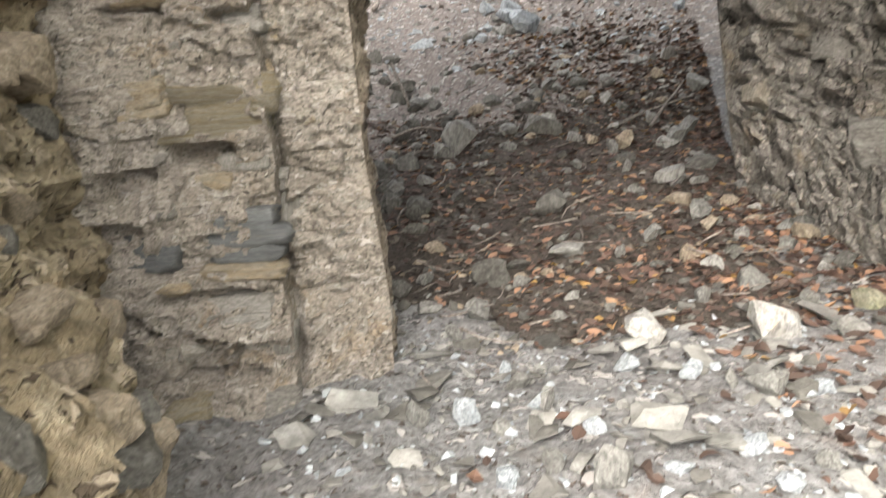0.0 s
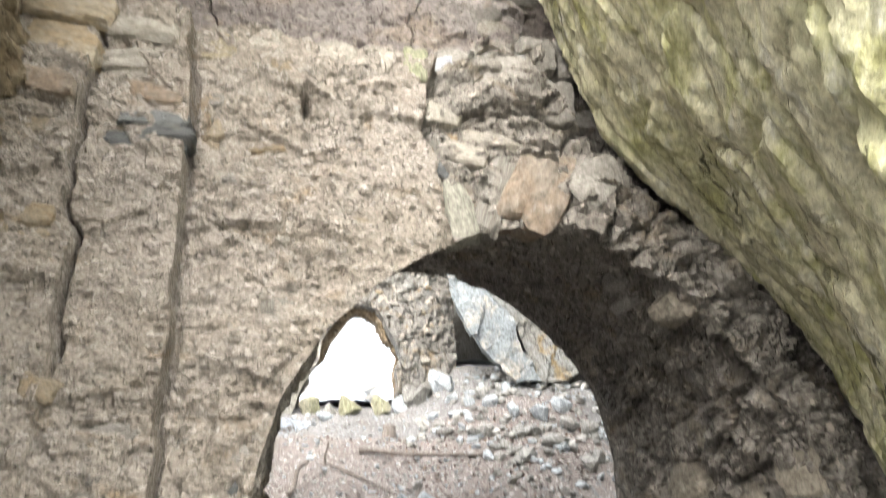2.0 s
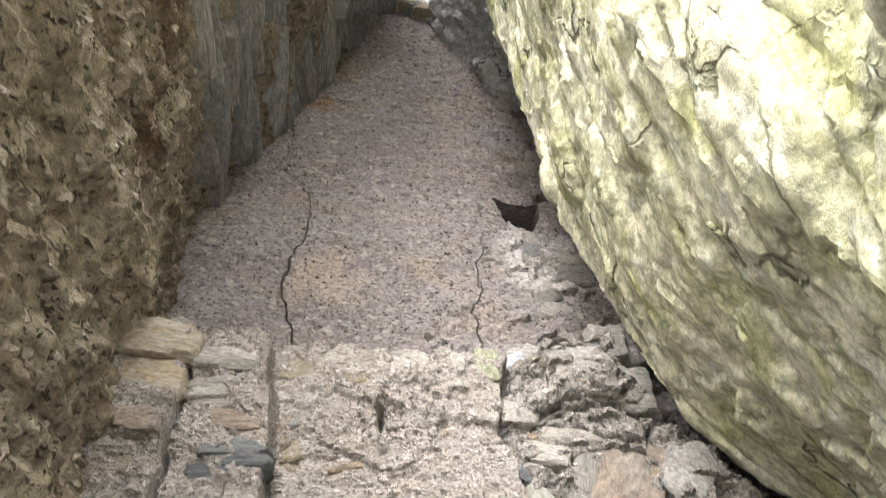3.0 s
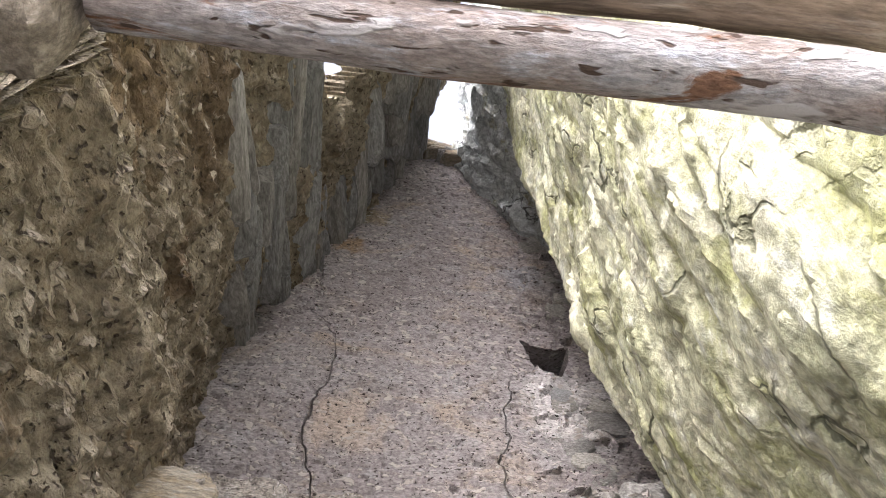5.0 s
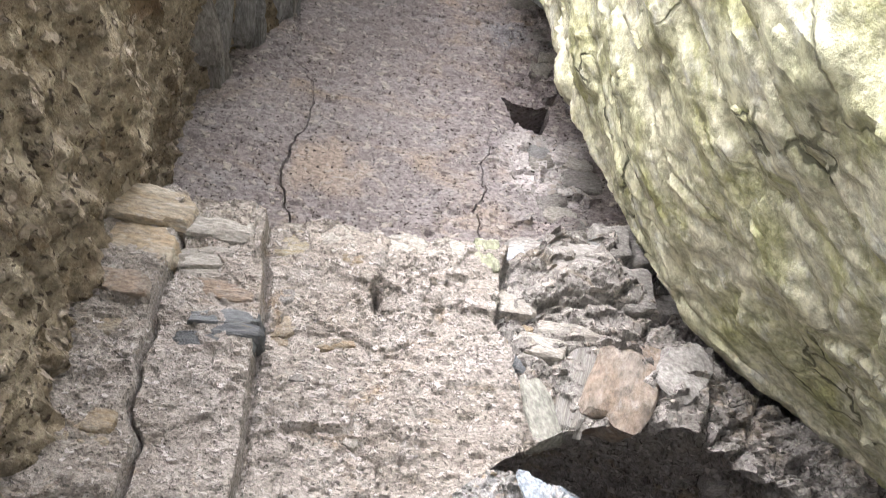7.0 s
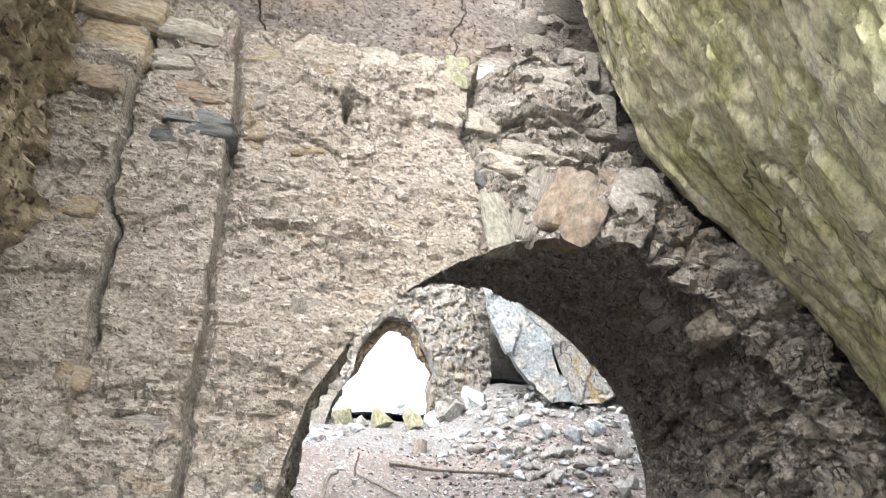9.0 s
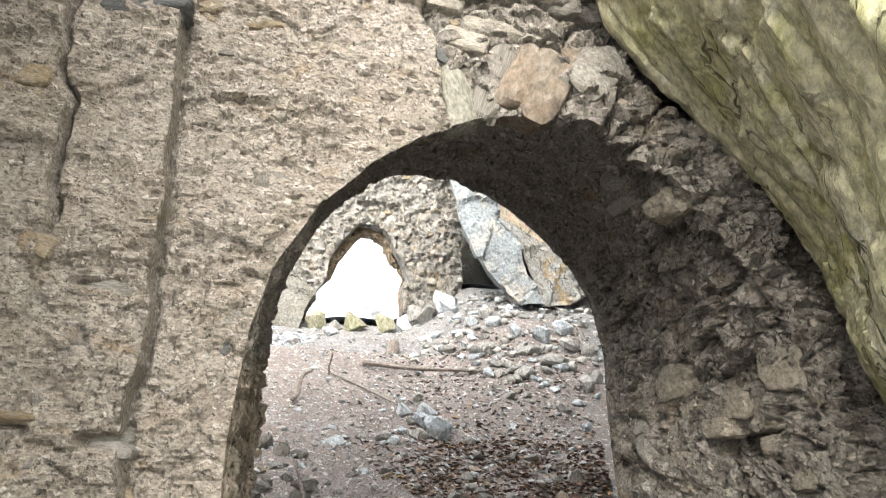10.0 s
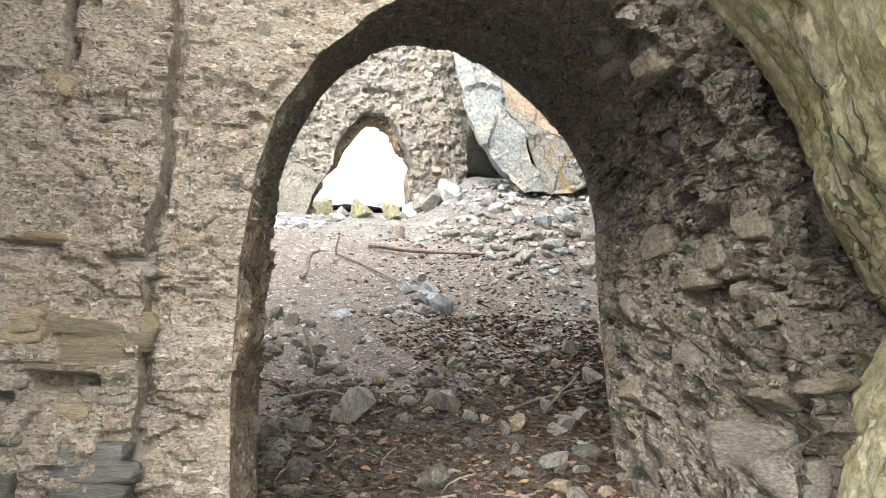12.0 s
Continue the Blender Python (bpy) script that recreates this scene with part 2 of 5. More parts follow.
BROWNWOOD = rock("brown_wood", [(0.36, 0.27, 0.20), (0.28, 0.20, 0.14), (0.42, 0.34, 0.27)], 3.0, 40, 0.4, stretch=(0.35, 2.5, 2.5))
TWIG = rock("grey_brown_twig", [(0.25, 0.21, 0.18), (0.18, 0.15, 0.13), (0.31, 0.28, 0.25)], 5.0, 60, 0.4, vary=0.2)
# Darker bluish snow: shade put into the colour, along with dark debris.
SHADESNOW = rock("shaded_debris_snow", [(0.36, 0.40, 0.46), (0.20, 0.20, 0.21), (0.46, 0.49, 0.54)], 3, 40, 0.4, stain=(0.08, 0.07, 0.06), stain_cut=(0.5, 0.6), rough=0.7)
SNOW = rock("old_snow", [(0.72, 0.75, 0.80), (0.60, 0.63, 0.68), (0.80, 0.81, 0.84)], 3, 60, 0.3, rough=0.7)
STONE = {
    "pale": rock("pale_stone", [(0.41, 0.39, 0.36), (0.34, 0.315, 0.285), (0.47, 0.45, 0.42)], 1.3, 10, 0.8, vary=0.15, stain=(0.40, 0.33, 0.24), stain_cut=(0.58, 0.75)),
    "grey": rock("grey_stone", [(0.29, 0.275, 0.25), (0.225, 0.21, 0.19), (0.36, 0.345, 0.32)], 1.3, 10, 0.8, vary=0.15),
    "blue": rock("bluish_grey_stone", [(0.45, 0.465, 0.475), (0.37, 0.385, 0.395), (0.53, 0.545, 0.55)], 1.3, 10, 0.8, vary=0.15),
    "dark": rock("dark_grey_stone", [(0.17, 0.158, 0.14), (0.125, 0.115, 0.10), (0.225, 0.21, 0.19)], 1.3, 10, 0.8, vary=0.2),
    "brown": rock("brown_stone", [(0.36, 0.29, 0.22), (0.28, 0.22, 0.16), (0.43, 0.36, 0.28)], 1.3, 10, 0.8, vary=0.15),
    "moss": rock("mossy_yellow_stone", [(0.33, 0.30, 0.22), (0.25, 0.24, 0.15), (0.43, 0.40, 0.31)], 1.3, 10, 0.8, vary=0.12),
}
STRATA = (1, 1, 1.7)
OCHRE = rock("ochre_bedded_stone", [(0.34, 0.285, 0.215), (0.31, 0.23, 0.145), (0.38, 0.34, 0.285)], 1.1, 10, 0.6, stretch=STRATA, vary=0.15)
PALE = rock("pale_bedded_stone", [(0.40, 0.36, 0.305), (0.33, 0.29, 0.24), (0.47, 0.43, 0.38)], 1.1, 10, 0.6, stretch=STRATA, vary=0.15)
YELLOW = rock("yellow_bedded_stone", [(0.50, 0.44, 0.345), (0.42, 0.33, 0.20), (0.56, 0.51, 0.44)], 1.6, 14, 1.0, stretch=(0.8, 1, 5), vary=0.12)
DARK = rock("dark_slate_stone", [(0.19, 0.19, 0.185), (0.13, 0.13, 0.128), (0.27, 0.265, 0.25)], 1.1, 9, 0.7, stretch=(0.8, 1, 4), vary=0.15, rough=0.7, stain=(0.33, 0.26, 0.15), stain_cut=(0.62, 0.74))
VSTONE = rock("vault_rubble_stone", [(0.340, 0.293, 0.234), (0.272, 0.234, 0.187), (0.399, 0.353, 0.289)], 1.1, 9, 0.8, vary=0.15)
GREY = rock("grey_wall_stone", [(0.33, 0.30, 0.265), (0.26, 0.235, 0.205), (0.41, 0.375, 0.335)], 1.1, 10, 0.7, stretch=(1, 1, 2), vary=0.15)
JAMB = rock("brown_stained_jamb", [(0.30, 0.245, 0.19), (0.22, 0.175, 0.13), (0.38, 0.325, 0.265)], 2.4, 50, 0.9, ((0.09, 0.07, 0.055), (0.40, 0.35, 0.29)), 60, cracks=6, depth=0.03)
GREYSLAB = rock("grey_bedded_slab", [(0.30, 0.285, 0.265), (0.235, 0.22, 0.20), (0.37, 0.355, 0.335)], 1.1, 10, 0.7, stretch=(1, 1, 3), vary=0.2)
RUST = rock("rusty_stone", [(0.28, 0.235, 0.19), (0.26, 0.19, 0.135), (0.34, 0.295, 0.25)], 1.4, 9, 0.7, vary=0.1)
LICHEN = rock("lichened_stone", [(0.29, 0.275, 0.225), (0.28, 0.26, 0.215), (0.40, 0.38, 0.315)], 1.4, 9, 0.6, vary=0.1, stain=(0.12, 0.115, 0.10), stain_cut=(0.6, 0.68))
BANDED = rock("banded_grey_brown_stone", [(0.27, 0.25, 0.22), (0.21, 0.185, 0.155), (0.34, 0.32, 0.285)], 1.1, 9, 0.6, stretch=(5, 1, 0.8), vary=0.1)
MOSSY = rock("green_mossy_stone", [(0.31, 0.30, 0.21), (0.25, 0.25, 0.155), (0.37, 0.36, 0.28)], 1.4, 9, 0.5)
WHITE = rock("white_stone", [(0.42, 0.42, 0.44), (0.35, 0.35, 0.37), (0.48, 0.48, 0.49)], 1.4, 9, 0.4)


def leaf_material():
    m = bpy.data.materials.new("dead_leaves")
    m.use_nodes = True
    n, l = m.node_tree.nodes, m.node_tree.links
    geo = n.new("ShaderNodeNewGeometry")
    ramp = n.new("ShaderNodeValToRGB")
    stops = ramp.color_ramp.elements
    stops[0].position, stops[0].color = 0.0, (0.056, 0.038, 0.031, 1)
    stops[1].position, stops[1].color = 1.0, (0.247, 0.156, 0.109, 1)
    for place, colour in ((0.4, (0.084, 0.056, 0.045, 1)), (0.7, (0.146, 0.087, 0.066, 1)), (0.92, (0.330, 0.197, 0.128, 1)), (0.99, (0.330, 0.208, 0.064, 1))):
        stop = stops.new(place)
        stop.color = colour
    l.new(geo.outputs["Random Per Island"], ramp.inputs[0])
    l.new(ramp.outputs[0], n["Principled BSDF"].inputs["Base Color"])
    n["Principled BSDF"].inputs["Roughness"].default_value = 0.7
    return m


LEAF = leaf_material()


# ---- mesh helpers ----
def mesh_object(name, verts, faces, material, parent=None, label="", smoothed=True, sharp=0):
    me = bpy.data.meshes.new(name)
    me.from_pydata([tuple(map(float, v)) for v in verts], [], faces)
    me.materials.append(material)
    if smoothed:
        me.shade_smooth()
    if sharp:
        me.set_sharp_from_angle(angle=radians(sharp))
    me.update()
    ob = new(name, me)
    if parent:
        ob.parent = parent
    if label:
        tagged(ob, label)
    return ob


def sheet(us, vs, place, keep=None, back=None):
    """A grid of points place(U, V) as verts and quads, thickened along back where given."""
    U, V = np.meshgrid(us, vs, indexing="ij")
    X, Y, Z = place(U, V)
    X, Y, Z = (np.broadcast_to(a, U.shape) for a in (X, Y, Z))
    verts = np.stack([X.ravel(), Y.ravel(), Z.ravel()], 1)
    nu, nv = len(us), len(vs)
    ids = np.arange(nu * nv).reshape(nu, nv)
    q = np.stack([ids[:-1, :-1], ids[1:, :-1], ids[1:, 1:], ids[:-1, 1:]], -1).reshape(-1, 4)
    if keep is not None:
        cu, cv = (U[:-1, :-1] + U[1:, 1:]) / 2, (V[:-1, :-1] + V[1:, 1:]) / 2
        q = q[keep(cu, cv).ravel()]
    faces = [tuple(f) for f in q.tolist()]
    verts = verts.tolist()
    if back is not None:
        edges = {}
        for f in faces:
            for a, b in zip(f, f[1:] + f[:1]):
                if (b, a) in edges:
                    del edges[(b, a)]
                else:
                    edges[(a, b)] = True
        twin = {}
        for a, b in list(edges):
            for v in (a, b):
                if v not in twin:
                    twin[v] = len(verts)
                    verts.append([p + d for p, d in zip(verts[v], back)])
            faces.append((b, a, twin[a], twin[b]))
    return verts, faces


def steps(a, b, d):
    return np.linspace(a, b, max(2, int(round((b - a) / d)) + 1))


def inside(poly, x, z):
    x, z = np.asarray(x, float), np.asarray(z, float)
    hit = np.zeros(x.shape, bool)
    for (ax, az), (bx, bz) in zip(poly, poly[1:] + poly[:1]):
        cross = ((az > z) != (bz > z)) & (x < (bx - ax) * (z - az) / (bz - az + 1e-12) + ax)
        hit ^= cross
    return hit


# ---- ground ----
def ground_z(x, y):
    x, y = np.asarray(x, float), np.asarray(y, float)
    z = np.interp(y, [-6, 0, 1.3, 2.2, 3, 3.6, 4.3, 4.7, 5.2, 6.3, 7.2, 8, 9, 10.2, 11.2, 12.5, 16, 60],
                  [0.1, 0.42, 0.52, 0.58, 0.66, 0.75, 0.88, 1.0, 1.2, 1.58, 1.98, 2.38, 2.8, 3.28, 3.76, 4.02, 4.6, 14])
    z = z + 0.75 * smooth(x, 1.9, 3.4) * smooth(y, 7.2, 10.0)
    z = z + 0.10 * bump_at(x, 1.0, 1.0) * bump_at(y, 9.0, 0.5)
    return z + 0.35 * smooth(x, -0.5, -3.5) * smooth(y, 4, 6)


def ground_place(x, y):
    z = ground_z(x, y) + 0.03 * fbm(x, y, 0 * x, 1.7, 4, 3) + 0.012 * fbm(x, y, 0 * x, 14, 3, 8)
    return x, y, z


ys = np.concatenate([np.linspace(-40, -2, 12), steps(-1.8, 0.8, 0.1), steps(0.85, 6.5, 0.03), steps(6.55, 12, 0.06), np.linspace(12.4, 60, 14)])
xs = np.concatenate([np.linspace(-40, -2.4, 10), steps(-2.2, -0.7, 0.1), steps(-0.65, 3.2, 0.03), steps(3.3, 6, 0.1), np.linspace(6.5, 40, 10)])
ground = mesh_object("ground", *sheet(xs, ys, ground_place), SOIL)
tagged(ground, "grey-brown trodden soil with gravel and dead leaves", "ground", kind="structure")


def humus_keep(x, y):
    edge = 0.35 * fbm(x, y, 0 * x, 1.6, 4, 205)
    return (y + edge > 2.35 + 0.45 * smooth(x, 0.9, 0.3)) & (y + edge * 1.5 < 5.0 + 0.5 * (x - 1.0)) & (x < 0.5 + 0.42 * y)


def humus_place(x, y):
    x, y, z = ground_place(x, y)
    return x, y, z + 0.004 + 0.008 * np.abs(fbm(x, y, 0 * x, 9, 3, 206))


humus = mesh_object("humus", *sheet(steps(0.02, 3.0, 0.02), steps(2.0, 6.6, 0.02), humus_place, keep=humus_keep, back=(0, 0, -0.02)), HUMUS)
tagged(humus, "dark brown humus of rotten leaves over the soil", "humus", kind="stuff")

def earth_keep(x, y):
    edge = 0.4 * fbm(x, y, 0 * x, 1.4, 4, 215)
    return (y + edge > 4.9 + 0.5 * (x - 1.0)) & (y + edge < 9.6)


def earth_place(x, y):
    x, y, z = ground_place(x, y)
    return x, y, z + 0.002 + 0.006 * np.abs(fbm(x, y, 0 * x, 9, 3, 216))


earth = mesh_object("dry_earth", *sheet(steps(-0.6, 4.2, 0.03), steps(4.4, 10.2, 0.03), earth_place, keep=earth_keep, back=(0, 0, -0.02)), EARTH)
tagged(earth, "dry pinkish-grey trodden earth of the open chamber", "earth", kind="stuff")

# ---- left wall ----
def left_x(y, z):
    x = -0.63 - 0.06 * smooth(z, 3.2, 4.4) - 0.13 * smooth(y, 2.0, 3.0) + 0.395 * np.clip(z - 4.72, 0, 2.75)
    low = bump_at(z, 0.75, 0.5) * smooth(y, 1.9, 1.3)
    return x + 0.27 * low


def left_place(y, v):
    top = 3.05 + 4.4 * smooth(y, 0.60, 0.75) + 0.04 * vnoise(y * 9, 0 * y, 0 * y, 2)
    z = np.where(v < 2.6, v, 2.6 + (v - 2.6) * (top - 2.6) / 7.0)
    x = left_x(y, z)
    h, gap = facets(x * 0.5, y * 0.55, z * 1.9, 4.5, 40)
    h2, gap2 = facets(x, y * 0.5, z * 2.0, 11.0, 47)
    upper = smooth(z, 4.3, 4.8)
    course = vnoise(z * 0, y * 0.8, z * 7.0, 44)
    d = 0.04 * fbm(x, y, z, 1.6, 4, 11) + (0.03 + 0.05 * upper) * h + (0.018 + 0.02 * upper) * h2 + 0.014 * fbm(x, y * 0.7, z * 1.2, 24, 3, 12) + 0.016 * facets(x, y * 0.8, z, 24.0, 49)[0] + 0.02 * course * smooth(y, 3.0, 2.5)
    d = d - 0.05 * smooth(gap, 0.10, 0.0) * upper
    row = z * 8.5 + 0.5 * vnoise(y * 0, y * 1.3, z * 2.0, 45) + 0.9 * vnoise(y * 0, y * 0.2, z * 4.0, 46)
    lane = np.floor(row).astype(np.int64)
    cell = np.floor(y * 1.6 + 3.0 * hashed(lane, lane * 0, lane * 0, 50)).astype(np.int64)
    boards = smooth(z, 4.25, 4.5) * smooth(y, 1.45, 1.75)
    d = d + boards * (0.05 * (hashed(lane, cell, lane * 0, 51) - 0.5) - 0.035 * smooth(np.abs(row - lane - 0.5), 0.38, 0.5))
    lumps = vnoise(x * 20, y * 11, z * 20, 52)
    d = d + (1 - boards) * (0.022 * smooth(lumps, -0.3, 0.4) - 0.03 * smooth(vnoise(x * 15, y * 8, z * 15, 53), 0.42, 0.6))
    low = bump_at(z, 0.7, 0.5) * smooth(y, 2.0, 1.5)
    return x + d + 0.14 * low * facets(x, y, z, 3.5, 60)[0], y, z


LOOPHOLE = [(1.25, 5.50), (1.66, 5.53), (1.80, 5.58), (1.87, 5.68), (1.72, 5.90), (1.58, 5.97), (1.25, 5.98)]


def left_keep(y, v):
    top = 3.05 + 4.4 * smooth(y, 0.60, 0.75)
    z = np.where(v < 2.6, v, 2.6 + (v - 2.6) * (top - 2.6) / 7.0)
    return ~inside(LOOPHOLE, y, z)


wall_left = mesh_object("wall_left", *sheet(steps(0.3, 3.6, 0.02), np.concatenate([steps(-0.2, 5.0, 0.02), steps(5.03, 9.6, 0.035)]), left_place, keep=left_keep, back=(-0.14, 0, 0)), LEFTWALL, sharp=40)
tagged(wall_left, "rough brown lime-rendered masonry wall leaning inwards above", "wall", kind="structure")


# ---- leaning boulder ----
def boulder_x(y, z):
    a = np.interp(z, [-0.5, 0.5, 1.5, 1.85, 2.08, 2.3, 2.8, 3.05, 3.27, 3.6, 4.5, 6, 9], [1.5, 1.45, 1.36, 1.24, 1.15, 1.06, 0.92, 0.86, 0.81, 0.77, 0.68, 0.6, 0.7])
    b = np.interp(z, [-0.5, 0.5, 1.0, 1.25, 1.52, 1.63, 1.86, 2.19, 2.33, 2.49, 2.69, 2.86, 3.11, 3.56, 4.5, 6, 9], [1.9, 1.95, 2.03, 2.1, 2.27, 2.16, 2.04, 1.96, 1.88, 1.73, 1.54, 1.37, 1.2, 1.04, 0.88, 0.8, 0.9])
    w = np.clip((y - 0.9) / 1.2, 0, 1.1) ** (0.55 + 0.45 * smooth(z, 1.5, 1.95))
    x = a + (b - a) * w
    x = x + 0.12 * np.clip(0.95 - y, 0, 0.45) - 0.19 * bump_at(y, 0.42, 0.16) * bump_at(z, 2.80, 0.14)
    x = x + 0.4 * np.maximum(0, 0.5 - y) ** 2 + 9.0 * np.maximum(0, y - 2.12) ** 2
    return x


def boulder_place(y, z):
    x = boulder_x(y, z)
    q, p = 0.89 * y + 0.45 * z, 0.45 * y - 0.89 * z
    h, gap = facets(x, q * 1.3, p * 0.45, 3.4, 70, 1.6)
    h2, gap2 = facets(x, q * 1.2, p * 0.5, 9.0, 77, 1.4)
    h, h2 = h * smooth(gap, 0.0, 0.25), h2 * smooth(gap2, 0.0, 0.3)
    warp = 0.15 * vnoise(0 * y, q * 2, p * 2, 28)
    rib = ridged(x, q + warp, p * 0.22, 4.5, 3, 23)
    h3 = facets(x, q * 1.1, p * 0.5, 21.0, 79, 1.6)[0]
    d = 0.05 * fbm(x, q, p * 0.6, 1.3, 3, 21) + 0.04 * h + 0.017 * h2 + 0.010 * h3 - 0.008 * rib + 0.003 * fbm(x, q, p * 0.5, 26, 3, 25)
    for vein, at in ((28, 2.30), (29, 2.02), (30, 2.62)):
        d = d + 0.03 * bump_at(q + 0.08 * vnoise(0 * y, p * 1.4, 0 * y, vein) + 0.02 * vnoise(0 * y, p * 5, 0 * y, vein), at, 0.035)
    d = d + 0.018 * smooth(gap, 0.12, 0.0) + 0.004 * smooth(gap2, 0.06, 0.0)
    return x + d, y, z


boulder = mesh_object("leaning_boulder", *sheet(np.concatenate([steps(-1.2, 0.3, 0.06), steps(0.34, 2.75, 0.014)]), np.concatenate([steps(0.2, 5.2, 0.014), steps(5.25, 9.4, 0.06)]), boulder_place, back=(2.5, 0, 0)), BOULDER, sharp=36)
tagged(boulder, "huge leaning limestone boulder with yellow-green algae", "boulder")

# ---- arch wall ----
ARCH_FRONT = [(0.10, 0.2), (0.12, 0.8), (0.09, 1.2), (0.09, 1.6), (0.12, 1.88), (0.17, 2.06), (0.28, 2.25), (0.41, 2.385), (0.53, 2.475), (0.65, 2.55), (0.77, 2.62),
              (0.95, 2.66), (1.15, 2.64), (1.35, 2.54), (1.52, 2.40), (1.68, 2.22), (1.80, 2.02), (1.88, 1.80), (1.92, 1.5), (1.98, 1.2), (1.90, 0.8), (1.86, 0.2)]
ARCH_BACK = [(0.16, 0.2), (0.15, 0.9), (0.14, 1.4), (0.14, 1.86), (0.17, 2.23), (0.235, 2.47), (0.36, 2.73), (0.49, 2.90), (0.62, 3.01), (0.76, 3.08), (0.92, 3.10),
             (1.08, 3.09), (1.25, 3.03), (1.41, 2.94), (1.58, 2.81), (1.745, 2.65), (1.87, 2.45), (1.94, 2.15), (1.94, 1.87), (1.97, 1.5), (2.01, 1.1), (2.15, 0.2)]


def resample(points, n):
    p = np.array(points, float)
    t = np.linspace(0, len(p) - 1, n)
    return np.stack([np.interp(t, np.arange(len(p)), p[:, a]) for a in (0, 1)], 1)


def snap(poly, x, z, reach):
    """Moves grid points that lie close to the outline onto it."""
    best = np.full(x.shape, 9.0)
    nx, nz = x.copy(), z.copy()
    for (ax, az), (bx, bz) in zip(poly, poly[1:] + poly[:1]):
        dx, dz = bx - ax, bz - az
        t = np.clip(((x - ax) * dx + (z - az) * dz) / (dx * dx + dz * dz + 1e-12), 0, 1)
        px, pz = ax + t * dx, az + t * dz
        d = np.hypot(x - px, z - pz)
        take = (d < best) & (d < reach)
        nx, nz = np.where(take, px, nx), np.where(take, pz, nz)
        best = np.minimum(best, d)
    return nx, nz


front_poly = [tuple(p) for p in resample(ARCH_FRONT, 130)]
back_poly = [tuple(p) for p in resample(ARCH_BACK, 130)]


def groove_x(z):
    return np.interp(z, [0, 1.0, 1.6, 2.2, 3.0, 3.3], [-0.16, -0.15, -0.15, -0.125, -0.16, -0.19])


def wall_y(x, z):
    y = 2.13 + 0 * x
    g = groove_x(z) + 0.012 * vnoise(x * 0, z * 9, z * 0, 5)
    left = smooth(x, g + 0.004, g - 0.004)
    wide = 0.026 + 0.008 * vnoise(x * 0, z * 6, z * 0, 6)
    groove = smooth(x, g - 0.003, g + 0.002) * smooth(x, g + wide, g + 0.004)
    y = y - 0.075 * left + 0.045 * groove * (0.7 + 0.3 * vnoise(x * 0, z * 5, z * 0, 7))
    crack = -0.41 + 0.025 * vnoise(z * 0, z * 3, z * 0, 9) + 0.016 * vnoise(z * 0, z * 13, z * 0, 10)
    y = y - 0.022 * smooth(x, crack + 0.003, crack - 0.005)
    y = y + 0.07 * bump_at(x, crack + 0.004, 0.006 + 0.004 * vnoise(z * 0, z * 7, z * 0, 13)) * smooth(z, 2.0, 2.2)
    return y


UNDERCUTS = ((-0.32, 1.275, 0.09, 0.07, 0.09), (-0.20, 1.60, 0.07, 0.05, 0.05), (-0.44, 1.615, 0.08, 0.035, 0.05), (-0.18, 1.13, 0.05, 0.16, 0.05), (-0.5, 1.22, 0.07, 0.12, 0.06), (0.02, 2.02, 0.10, 0.025, 0.02), (-0.26, 1.98, 0.07, 0.03, 0.04), (-0.35, 0.90, 0.14, 0.05, 0.05), (-0.33, 0.68, 0.12, 0.06, 0.05))


